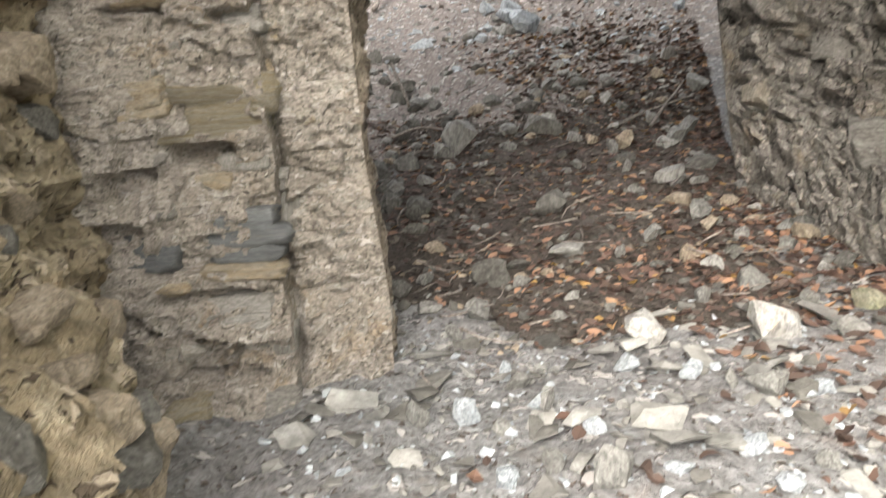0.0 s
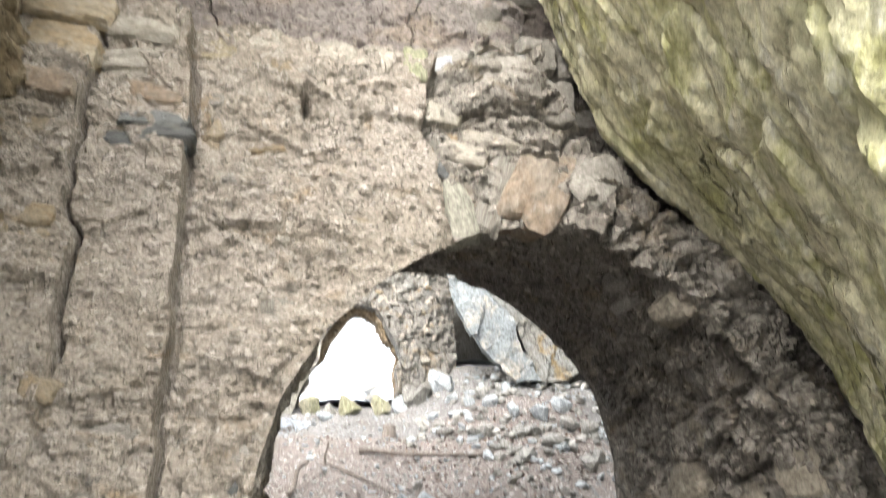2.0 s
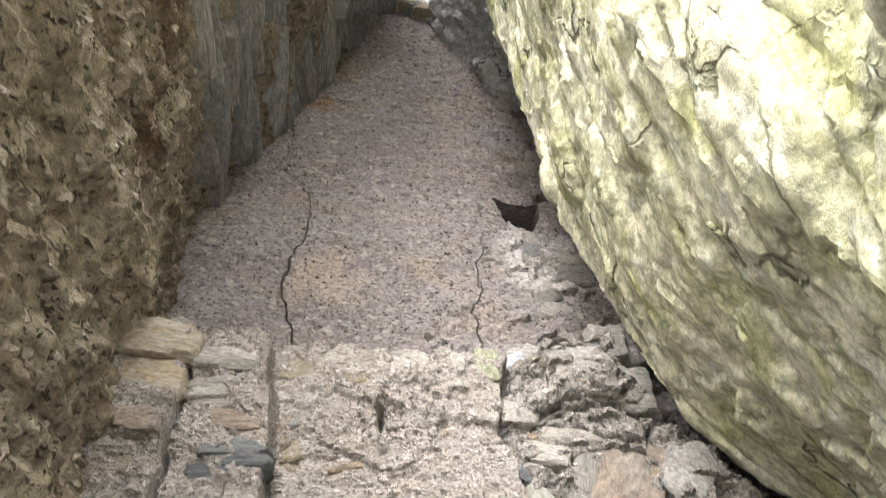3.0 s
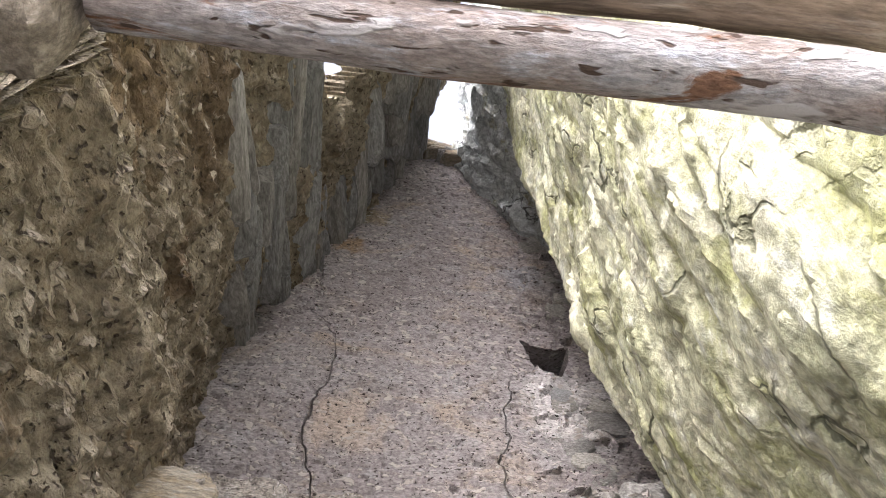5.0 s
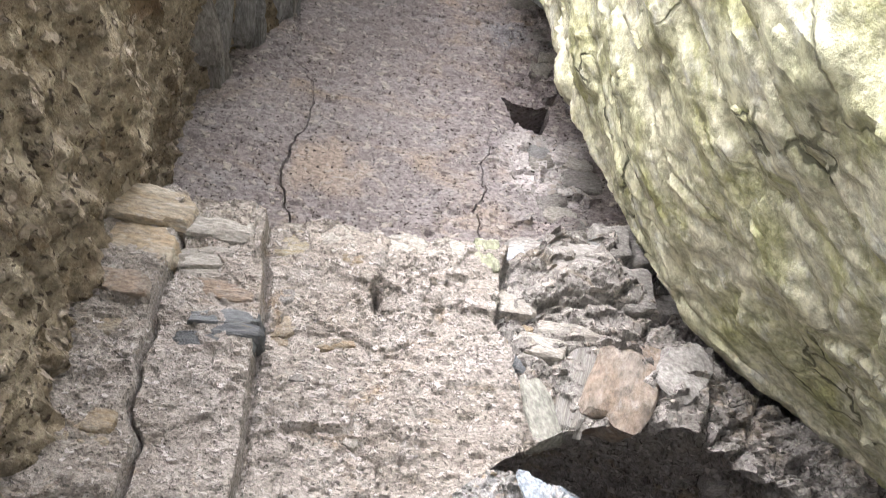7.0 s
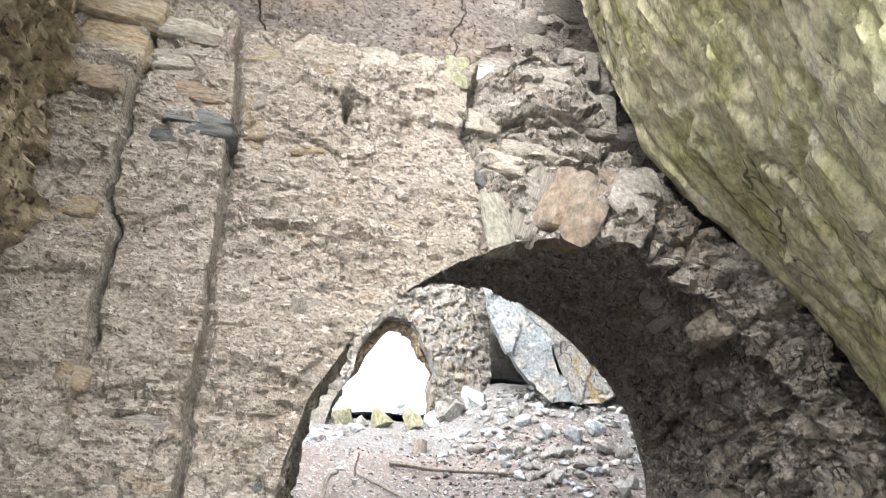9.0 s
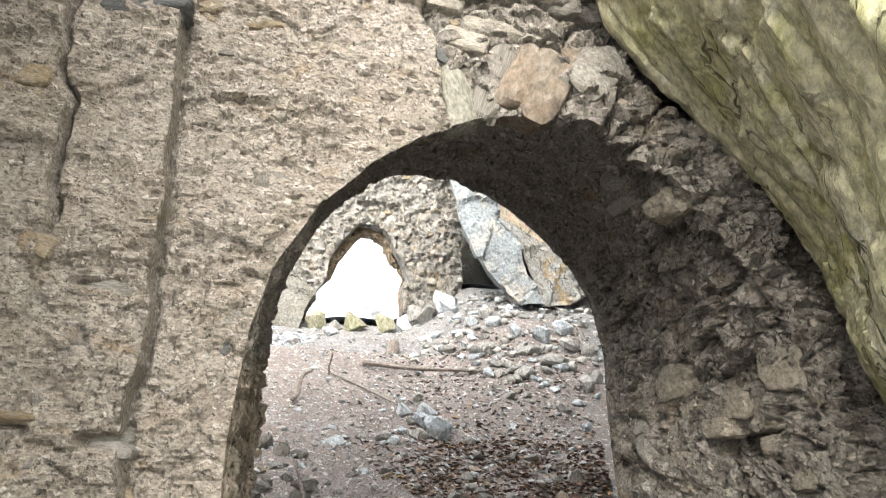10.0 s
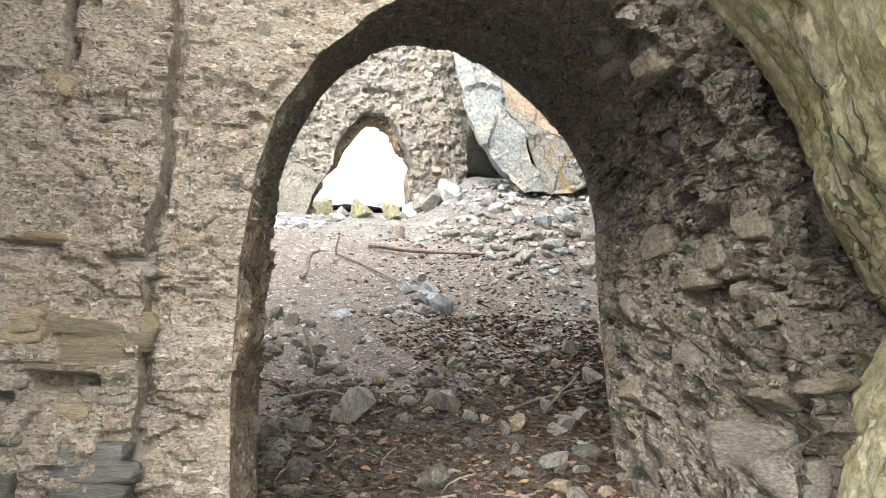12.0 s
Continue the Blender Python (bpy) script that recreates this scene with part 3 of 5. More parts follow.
def wall_face(x, z):
    y = wall_y(x, z)
    rough = smooth(x, 0.55, 0.8)
    h, gap = facets(x * 0.6, 0 * x + 0.3, z * 1.3, 6.0, 90)
    h2, gap2 = facets(x * 0.8, 0 * x, z * 1.4, 17.0, 93)
    d = 0.02 * fbm(x, y * 0, z, 2.2, 4, 31) + (0.020 + 0.03 * rough) * h + (0.010 + 0.018 * rough) * h2 + 0.006 * fbm(x * 0.7, y * 0, z * 1.3, 32, 3, 33)
    shelf = vnoise(x * 2.2, 0 * x, z * 8 + 2.0 * vnoise(x * 2, 0 * x, z * 2, 38), 36)
    d = d - 0.008 * smooth(shelf, 0.06, 0.16) + 0.005 * bump_at(shelf, 0.03, 0.03)
    for beds, patch, seed in ((7.5, 1.0, 401), (15.0, 0.6, 411)):
        bed = z * beds + 2.6 * vnoise(x * 1.9, 0 * x, z * 1.2, seed) + 0.35 * vnoise(x * 9, 0 * x, z * 3, seed + 1)
        bed = bed - np.floor(bed)
        some = smooth(vnoise(x * 3.6, 0 * x, z * 5.0, seed + 2), 0.32, 0.55)
        d = d - 0.009 * patch * some * (1 - bed) * smooth(bed, 0.0, 0.06)
    d = d + 0.012 * smooth(gap2, 0.07, 0.0) * smooth(vnoise(x * 4, 0 * x, z * 4, 463), 0.1, 0.4)
    chip = vnoise(x * 9, 0 * x, z * 13, 464)
    d = d + 0.007 * smooth(chip, 0.42, 0.54)
    pits = vnoise(x * 26, 0 * x, z * 34, 39)
    d = d + 0.012 * smooth(pits, 0.5, 0.64)
    low = smooth(z, 1.45, 1.15) * smooth(x, 0.0, -0.15)
    d = d + low * 0.10 * facets(x * 0.5, 0 * x, z * 1.5, 5.5, 95)[0]
    bent = z + 0.02 * vnoise(x * 5, 0 * x, 0 * x, 461)
    for cx, cz, w, h, deep in UNDERCUTS:
        d = d + deep * smooth(np.abs(x - cx), w, w * 0.7) * smooth(bent, cz, cz - 0.012) * smooth(bent, cz - h, cz - h * 0.4)
    slot = bump_at(x, 0.19, 0.012) * bump_at(z, 3.0, 0.045)
    # torn edge of the mortar panel, then rubble bedded round the arch
    seam = seam_x(z) + 0.02 * vnoise(0 * x, z * 8, 0 * x, 421) + 0.008 * vnoise(0 * x, z * 25, 0 * x, 422)
    torn = smooth(x, seam - 0.004, seam + 0.008) * smooth(z, 2.56, 2.66)
    d = d + torn * (0.028 + 0.05 * smooth(x, seam + 0.06, seam + 0.012))
    turn, reach = np.arctan2(z - 1.7, x - 1.0), np.hypot(x - 1.0, z - 1.7)
    lump, cleft_gap = facets(turn * 1.1, 0 * x + 0.2, reach * 0.75, 6.0, 425, 1.0)
    haunch = smooth(x, 1.0, 1.12) * smooth(z, 1.2, 1.5)
    d = d + haunch * (0.055 * lump + 0.035 * smooth(cleft_gap, 0.12, 0.0))
    bank = bank_x(z) + 0.015 * vnoise(0 * x, z * 12, 0 * x, 428)
    d = d + 0.16 * smooth(x, bank - 0.02, bank + 0.03) * smooth(z, 1.6, 1.8)
    d = d + 0.30 * bump_at(x, 2.03, 0.06) * smooth(z, 1.14, 1.02)
    return y + d + 0.12 * slot + rough * 0.025 * smooth(gap, 0.1, 0.0)


def seam_x(z):
    """Where the mortar panel ends and the rubble of the arch begins."""
    return np.interp(z, [2.55, 2.66, 2.82, 2.95, 3.05, 3.3], [0.70, 0.66, 0.61, 0.575, 0.60, 0.62])


def bank_x(z):
    """Where the wall meets the leaning boulder."""
    return np.interp(z, [1.6, 2.0, 2.38, 2.63, 2.816, 2.97, 3.12, 3.4], [2.06, 1.97, 1.84, 1.655, 1.425, 1.27, 1.17, 1.06])


def wall_place(x, z):
    top = 3.24 + 0.03 * vnoise(x * 7, 0 * x, 0 * x, 3) + 0.02 * vnoise(x * 23, 0 * x, 0 * x, 4) + 0.14 * smooth(x, 0.68, 0.85)
    z = np.where(z > 2.7, 2.7 + (z - 2.7) * (top - 2.7) / 0.6, z)
    x, z = snap(front_poly, x, z, 0.009)
    return x, wall_face(x, z), z


front_wall = mesh_object("wall_arch", *sheet(np.concatenate([steps(-0.75, -0.225, 0.0075), steps(-0.22, -0.08, 0.0045), steps(-0.0745, 0.95, 0.0075), steps(0.96, 2.3, 0.012), steps(2.35, 3.2, 0.08)]), steps(0.3, 3.3, 0.0075), wall_place, keep=lambda x, z: ~inside(front_poly, x, z)), MORTAR, sharp=38)
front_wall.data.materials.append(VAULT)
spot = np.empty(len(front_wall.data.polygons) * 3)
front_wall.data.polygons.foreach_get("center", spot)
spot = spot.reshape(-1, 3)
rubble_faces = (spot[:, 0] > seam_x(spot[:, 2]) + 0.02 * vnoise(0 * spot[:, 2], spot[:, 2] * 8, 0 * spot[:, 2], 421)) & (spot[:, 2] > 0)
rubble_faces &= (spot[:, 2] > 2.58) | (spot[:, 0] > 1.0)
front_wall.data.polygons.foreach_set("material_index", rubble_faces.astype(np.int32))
tagged(front_wall, "pale lime-mortared stone wall with a rough arched passage", "wall", kind="structure")

# wall top, sloping back to the plaster wall
def top_place(x, y):
    z = 3.22 + 0.14 * smooth(x, 0.68, 0.85) - 0.03 * (y - 2.1) + 0.02 * fbm(x, y, 0 * x, 6, 3, 35)
    back = np.maximum(0, wall_face(x, 0 * x + 3.26) - 2.10)
    return x, y + back * (3.1 - y), z


mesh_object("wall_top", *sheet(steps(-0.75, 2.3, 0.04), steps(2.11, 3.1, 0.05), top_place), MORTAR, front_wall, "broken mortared top of the wall")

# ---- vaulted passage ----
def vault_place(s, v):
    n = len(ARCH_FRONT)
    fx, fz = (np.interp(s * (n - 1), np.arange(n), np.array(ARCH_FRONT)[:, a]) for a in (0, 1))
    bx, bz = (np.interp(s * (n - 1), np.arange(n), np.array(ARCH_BACK)[:, a]) for a in (0, 1))
    x, z = fx + (bx - fx) * v, fz + (bz - fz) * v
    y = wall_face(fx, fz) + (3.75 - wall_face(fx, fz)) * v
    h, gap = facets(x, y, z, 5.0, 120)
    h2, gap2 = facets(x, y, z * 1.3, 13.0, 123)
    cx, cz = x - 1.0, z - 1.7
    r = np.maximum(0.3, np.hypot(cx, cz))
    side = smooth(s, 0.55, 0.8) + 0.5 * smooth(s, 0.28, 0.15)
    coarse = 0.6 + 0.75 * smooth(s, 0.4, 0.7)
    edge = smooth(v, 0.0, 0.05) * smooth(v, 1.0, 0.93)
    bed, joint = facets(x * 0.5, y * 0.6, z * 1.3, 5.5, 127, 0.5)
    d = (0.03 * fbm(x, y, z, 2.0, 4, 41) + (0.02 + 0.05 * side) * h + (0.01 + 0.02 * coarse) * h2 + 0.05 * side * bed + 0.012 * facets(x, y, z, 25, 129)[0] + 0.006 * fbm(x, y, z, 30, 3, 43)) * edge
    d = d + (0.035 * smooth(joint, 0.09, 0.02) + 0.02 * smooth(gap2, 0.08, 0.0)) * side * coarse * edge
    right = smooth(s, 0.6, 0.72)
    for beds, size, seed in ((3.2, 0.055, 431),):
        bed = z * beds + 1.1 * vnoise(0 * y, y * 1.6, z * 1.0, seed) + 0.2 * vnoise(0 * y, y * 8, z * 3, seed + 1)
        bed = bed - np.floor(bed)
        some = smooth(vnoise(0 * y, y * 2.2, z * 4.0, seed + 2), 0.1, 0.4)
        d = d + size * right * edge * some * bed * smooth(bed, 1.0, 0.93)
    warp_y, warp_z = y + 0.03 * vnoise(0 * y, y * 9, z * 9, 451), z + 0.03 * vnoise(0 * y, y * 7, z * 9, 452)
    hole = bump_at(warp_y, 2.66, 0.17) * bump_at(warp_z, 1.65, 0.055) * right
    d = d + 0.14 * smooth(hole, 0.34, 0.5) + 0.3 * smooth(bump_at(warp_y, 2.57, 0.07) * bump_at(warp_z, 1.66, 0.05) * right, 0.4, 0.55)
    ledge = right * smooth(warp_y, 2.18, 2.28) * smooth(warp_y, 2.8, 2.62)
    d = d + 0.13 * ledge * smooth(warp_z, 1.275, 1.26) * smooth(warp_z, 1.02, 1.24)
    return x + d * cx / r, y, z + d * cz / r


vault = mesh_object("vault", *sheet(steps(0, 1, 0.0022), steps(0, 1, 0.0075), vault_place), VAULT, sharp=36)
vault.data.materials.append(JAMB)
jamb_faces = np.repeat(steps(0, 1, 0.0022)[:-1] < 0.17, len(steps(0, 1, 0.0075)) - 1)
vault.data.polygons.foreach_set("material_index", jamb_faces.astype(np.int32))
tagged(vault, "dark grey mortared vault of the arched passage", "vault", kind="structure")

# ---- plaster wall above the arch ----
CRACKS = ((-0.28, [3.9, 4.09, 4.33, 4.54, 4.75, 5.03, 5.17, 5.34, 5.65, 5.9], [-0.18, -0.25, -0.30, -0.23, -0.21, -0.23, -0.37, -0.32, -0.38, -0.36], 3.2, 5.75, 8),
          (0.75, [3.95, 4.18, 4.37, 4.45, 4.7], [0.72, 0.71, 0.77, 0.76, 0.81], 3.2, 4.72, 18))


def plaster_place(x, z):
    x, z = snap(back_poly, x, z, 0.02)
    deep = 0
    for at, zs, xs, low, high, seed in CRACKS:
        line = np.interp(z, zs, xs) + 0.016 * vnoise(z * 0, z * 14, z * 0, seed) + 0.008 * vnoise(z * 0, z * 40, z * 0, seed + 1)
        line = line + 0.012 * np.sign(vnoise(z * 0, z * 9, z * 0, seed + 4)) * np.abs(vnoise(z * 0, z * 9, z * 0, seed + 4)) ** 0.3
        wide = 0.0030 + 0.0055 * smooth(vnoise(z * 0, z * 5, z * 0, seed + 2), -0.35, 0.5)
        deep = deep + 0.07 * np.exp(-((x - at) / wide) ** 4) * smooth(z, high, high - 0.1) * smooth(z, low, low + 0.1) * (0.25 + 0.75 * smooth(z, 5.0, 4.6))
        x = x + (line - at) * np.exp(-((x - at) / 0.2) ** 2)
    y = 3.0 + 0.02 * fbm(x, 0 * x, z, 1.5, 3, 51) + 0.006 * fbm(x, 0 * x, z, 10, 4, 52)
    y = y + 0.014 * smooth(vnoise(x * 24, 0 * x, z * 30, 53), 0.6, 0.7) + 0.012 * smooth(vnoise(x * 37, 0 * x, z * 48, 54), 0.58, 0.68)
    y = y + 0.007 * smooth(vnoise(x * 3, 0 * x, z * 16 + vnoise(x * 3, 0 * x, z * 2, 56), 57), 0.3, 0.36) * smooth(vnoise(x * 1.5, 0 * x, z * 2, 58), 0.0, 0.3)
    rough = smooth(x, 0.85, 1.0)
    return x, y + deep + rough * 0.05 * facets(x, 0 * x, z, 7, 55)[0], z


HOLE = [(0.84, 5.05), (0.93, 5.01), (1.05, 5.0), (1.17, 5.03), (1.16, 4.9), (1.10, 4.77), (0.98, 4.78), (0.89, 4.87)]


def plaster_keep(x, z):
    return ~inside(back_poly, x, z) & ~inside(HOLE, x, z)


def plaster_fit(x, z):
    x, z = snap(HOLE, x, z, 0.011)
    return plaster_place(x, z)


def plaster_ridge(x):
    return np.interp(x, [-1.1, -0.8, 0.02, 0.2, 0.57, 0.74, 1.3, 2.3], [6.6, 6.8, 7.05, 7.26, 7.1, 7.3, 7.3, 7.3])


def plaster_full(x, z):
    z = np.where(z > 5.9, 5.9 + (z - 5.9) * (plaster_ridge(x) + 0.04 * vnoise(x * 12, 0 * x, 0 * x, 6) - 5.9) / 1.3, z)
    return plaster_fit(x, z)


plaster = mesh_object("wall_plaster", *sheet(np.concatenate([steps(-1.1, -0.31, 0.013), steps(-0.30, -0.26, 0.0025), steps(-0.25, 0.72, 0.013), steps(0.73, 0.77, 0.0025), steps(0.78, 1.6, 0.013), steps(1.63, 2.6, 0.04)]), steps(3.12, 7.2, 0.013), plaster_full, keep=plaster_keep, back=(0, 0.7, 0)), PLASTER, sharp=40)
tagged(plaster, "tall pinkish-grey plastered wall with two long cracks", "wall", kind="structure")


def rear_place(x, z):
    x, z = snap(back_poly, x, z, 0.024)
    return x, 3.76 + 0 * x, z


rear = mesh_object("wall_rear", *sheet(steps(-1.3, 3.2, 0.03), steps(0.3, 7.0, 0.035), rear_place, keep=lambda x, z: ~inside(back_poly, x, z)), FARWALL)
tagged(rear, "mortared rear face of the arch wall", "wall", kind="structure")


# ---- grey rock above the boulder's back ----
def cleft_place(y, z):
    x = np.interp(z, [2.5, 5.2, 5.92, 6.03, 6.39, 6.68, 7.09, 8.3, 10.7, 13], [1.9, 1.5, 1.28, 1.13, 0.92, 0.76, 0.60, 0.62, 0.80, 1.2])
    h, gap = facets(x, y, z * 0.6, 3.0, 130)
    h2, gap2 = facets(x, y * 1.4, z * 0.6, 9.0, 133)
    return x + 0.10 * h + 0.05 * h2 + 0.05 * fbm(x, y, z, 2, 4, 61), y, z


cleft = mesh_object("cleft_rock", *sheet(steps(2.0, 3.75, 0.03), steps(3.4, 13, 0.04), cleft_place, back=(2.5, 0, 0)), WHITEROCK, sharp=35)
tagged(cleft, "grey-white natural rock face closing the cleft", "rock face")


# ---- far chamber ----
DOOR = [(0.61, 3.23), (0.65, 4.05), (0.81, 4.29), (0.93, 4.51), (0.96, 4.81), (1.08, 5.05), (1.26, 5.27), (1.4, 5.45), (1.65, 5.44), (1.79, 5.39), (1.93, 5.21), (2.01, 4.96), (2.11, 4.8), (2.2, 4.58), (2.11, 4.39), (2.15, 4.15), (2.09, 3.23)]
DOOR_REAR = [(0.64, 3.28), (0.68, 4.11), (0.82, 4.38), (1.03, 4.59), (1.14, 4.89), (1.29, 5.1), (1.41, 5.28), (1.51, 5.36), (1.68, 5.34), (1.84, 5.24), (1.95, 4.95), (2.07, 4.84), (2.2, 4.68), (2.14, 4.42), (2.18, 4.16), (2.18, 3.28)]


def far_place(x, z):
    x, z = snap(DOOR, x, z, 0.02)
    h, gap = facets(x, 0 * x, z * 1.2, 3.2, 140)
    h2, gap2 = facets(x, 0 * x, z, 8, 143)
    y = 11.2 + 0.10 * fbm(x, 0 * x, z, 0.8, 4, 71) + 0.06 * h + 0.05 * h2 + 0.04 * facets(x, 0 * x, z, 17, 147)[0] + 0.02 * fbm(x, 0 * x, z, 12, 3, 73)
    return x, y, z


far_wall = mesh_object("wall_far", *sheet(steps(-2.5, 3.1, 0.03), steps(3.0, 7.1, 0.03), far_place, keep=lambda x, z: ~inside(DOOR, x, z), back=(0, 0.25, 0)), FARWALL, sharp=40)
tagged(far_wall, "coarse rubble wall with a broken doorway to daylight", "wall", kind="structure")


def far_rear_place(x, z):
    x, z = snap(DOOR_REAR, x, z, 0.03)
    return x, 11.47 + 0.08 * facets(x, 0 * x, z, 5, 149)[0], z


mesh_object("rear_face", *sheet(steps(-0.5, 3.1, 0.045), steps(3.0, 6.5, 0.045), far_rear_place, keep=lambda x, z: ~inside(DOOR_REAR, x, z), back=(0, 0.25, 0)), REVEAL, far_wall, "inner reveal of the broken doorway")


def prism_rock(name, outline, y0, y1, material, label, category, seed, size=0.06, recede=(0.0, 0.0), amount=0.06):
    """A broken rock slab: an outline in x and z with depth, finely cut and faceted."""
    bm = bmesh.new()
    front = [bm.verts.new((x, y0, z)) for x, z in outline]
    rear = [bm.verts.new((x + recede[0], y1, z + recede[1])) for x, z in outline]
    bm.faces.new(front)
    bm.faces.new(rear[::-1])
    n = len(outline)
    for i in range(n):
        bm.faces.new((front[i], rear[i], rear[(i + 1) % n], front[(i + 1) % n]))
    bmesh.ops.triangulate(bm, faces=bm.faces[:])
    for _ in range(7):
        long = [e for e in bm.edges if e.calc_length() > size * 1.6]
        if not long:
            break
        bmesh.ops.subdivide_edges(bm, edges=long, cuts=1)
        bmesh.ops.triangulate(bm, faces=[f for f in bm.faces if len(f.verts) > 3])
    bmesh.ops.recalc_face_normals(bm, faces=bm.faces[:])
    bm.normal_update()
    p = np.array([v.co for v in bm.verts])
    nrm = np.array([v.normal for v in bm.verts])
    h, gap = facets(p[:, 0], p[:, 1], p[:, 2], 2.2, seed)
    d = amount * h + 0.35 * amount * facets(p[:, 0], p[:, 1], p[:, 2], 7.0, seed + 9)[0] + 0.4 * amount * fbm(p[:, 0], p[:, 1], p[:, 2], 2, 4, seed)
    for v, q in zip(bm.verts, p + nrm * d[:, None]):
        v.co = q
    me = bpy.data.meshes.new(name)
    bm.to_mesh(me)
    bm.free()
    me.materials.append(material)
    ob = new(name, me)
    return tagged(ob, label, category)


prism_rock("rock_slab", [(2.33, 6.3), (2.85, 6.46), (3.05, 5.69), (3.21, 5.17), (3.49, 4.92), (3.67, 4.3), (3.92, 3.89), (3.56, 3.89), (3.22, 4.16), (3.0, 4.41), (2.73, 4.9)], 9.6, 13.4, PALEROCK, "large leaning bluish-white limestone slab", "rock slab", 150, recede=(1.3, 0.9))
prism_rock("rock_block", [(3.23, 5.2), (3.6, 5.0), (4.13, 4.83), (4.58, 4.46), (4.68, 4.18), (4.32, 3.96), (3.92, 3.91), (3.74, 4.32), (3.51, 4.95)], 9.72, 13.4, GREYSIDE, "grey and brown weathered limestone block beside the slab", "rock block", 170, recede=(1.3, 0.9))
prism_rock("rock_block", [(2.88, 6.68), (4.1, 6.66), (4.97, 5.57), (4.82, 4.46), (4.2, 4.84), (3.65, 5.01), (3.29, 5.22), (3.13, 5.79)], 9.85, 13.4, REDROCK, "yellow and reddish limestone block above the slab", "rock block", 160, recede=(1.3, 0.9))
# Two rocks added to shut daylight out of the hollow and darken it.
prism_rock("rock_wall", [(3.0, 2.8), (3.0, 7.2), (6.4, 7.2), (6.4, 2.8)], 13.4, 14.0, GREYROCK, "rock added behind the leaning slab to keep the hollow dark", "rock face", 176, 0.2)
prism_rock("rock_wall", [(2.6, 2.8), (2.6, 7.0), (3.0, 7.0), (3.0, 2.8)], 11.5, 13.5, GREYROCK, "unseen rock added beside the hollow to block daylight", "rock face", 177, 0.2)
prism_rock("broken_boulder", [(-0.04, 4.57), (0.31, 4.48), (0.56, 4.36), (0.77, 4.14), (0.65, 3.9), (0.48, 3.25), (0.01, 3.25)], 10.85, 11.3, GREYROCK, "grey broken boulder beside the far doorway", "boulder", 178, 0.05)


def side_rock(x0, y0, y1, z0, z1, seed, back, name, label):
    def place(y, z):
        h, gap = facets(0 * y + x0, y, z, 1.5, seed)
        return x0 + 0.3 * h + 0.12 * fbm(0 * y, y, z, 1, 4, seed), y, z
    ob = mesh_object(name, *sheet(steps(y0, y1, 0.12), steps(z0, z1, 0.12), place, back=back), GREYROCK)
    return tagged(ob, label, "rock face")


side_rock(5.3, 3.6, 14, 0.3, 5.4, 181, (2, 0, 0), "chamber_rock_east", "grey rock side of the open chamber")
side_rock(-2.2, 3.6, 14, 0.3, 5.4, 191, (-2, 0, 0), "chamber_rock_west", "grey rock side of the open chamber")


# ---- wooden beam ----
def log(name, a, b, r0, r1, material, label, category, seed, sides=20, rings=40, crook=0.02):
    a, b = Vector(a), Vector(b)
    axis = (b - a).normalized()
    side = axis.cross(Vector((0, 0, 1))).normalized()
    up = side.cross(axis)

    def place(u, v):
        ang = v * 2 * math.pi
        r = (r0 + (r1 - r0) * u) * (1 + 0.07 * fbm(u * 6, np.cos(ang), np.sin(ang), 1.2, 3, seed) + 0.04 * fbm(u * 2, np.cos(ang) * 6, np.sin(ang) * 6, 1, 2, seed + 3))
        bend = crook * vnoise(u * 2.5, 0 * u, 0 * u, seed + 7)
        pts = [a[i] + (b[i] - a[i]) * u + side[i] * r * np.cos(ang) + up[i] * (r * np.sin(ang) + bend) for i in range(3)]
        return pts
    verts, faces = sheet(np.linspace(0, 1, rings), np.linspace(0, 1, sides + 1), place)
    n = sides + 1
    faces.append(tuple(range(n - 1)))
    faces.append(tuple(range((rings - 1) * n, rings * n - 1))[::-1])
    return tagged(mesh_object(name, verts, faces, material), label, category)


log("wooden_beam", (-0.36, 0.425, 2.855), (0.75, 0.425, 2.80), 0.050, 0.056, WOOD, "weathered grey-white wooden log wedged across the cleft", "beam", 5)
log("wooden_beam", (-0.40, 0.335, 2.90), (0.78, 0.335, 2.90), 0.050, 0.056, BROWNWOOD, "brown wooden beam lying beside the grey log", "beam", 9)


# ---- stones set in the walls ----
def worn_block(seed, cuts=6):
    """A broken block of unit size with worn edges."""
    rnd = random.Random(seed)
    bm = bmesh.new()
    bmesh.ops.create_cube(bm, size=1.0)
    bmesh.ops.subdivide_edges(bm, edges=bm.edges[:], cuts=cuts, use_grid_fill=True)
    p = np.array([v.co for v in bm.verts])
    p = p / (np.sum(np.abs(p * 2) ** 7, 1) ** (1 / 7))[:, None]
    for _ in range(7):
        n = np.array([rnd.gauss(0, 1), rnd.gauss(0, 0.5), rnd.gauss(0, 1)])
        n /= np.linalg.norm(n)
        cut = (np.abs(n).sum() * 0.5) * rnd.uniform(0.62, 0.85)
        over = np.maximum(0, p @ n - cut)
        p = p - over[:, None] * n
    k = 0.10 * facets(p[:, 0], p[:, 1], p[:, 2], 3.0, seed)[0] + 0.05 * facets(p[:, 0], p[:, 1], p[:, 2], 7.0, seed + 5)[0] + 0.06 * fbm(p[:, 0], p[:, 1], p[:, 2], 3.0, 4, seed + 3)
    p = p * (1 + k)[:, None]
    for v, q in zip(bm.verts, p):
        v.co = q
    me = bpy.data.meshes.new("stone")
    bm.to_mesh(me)
    bm.free()
    me.shade_smooth()
    me.set_sharp_from_angle(angle=radians(28))
    return me


BLOCKS = [worn_block(300 + 10 * s) for s in range(8)]
block_meshes = {}


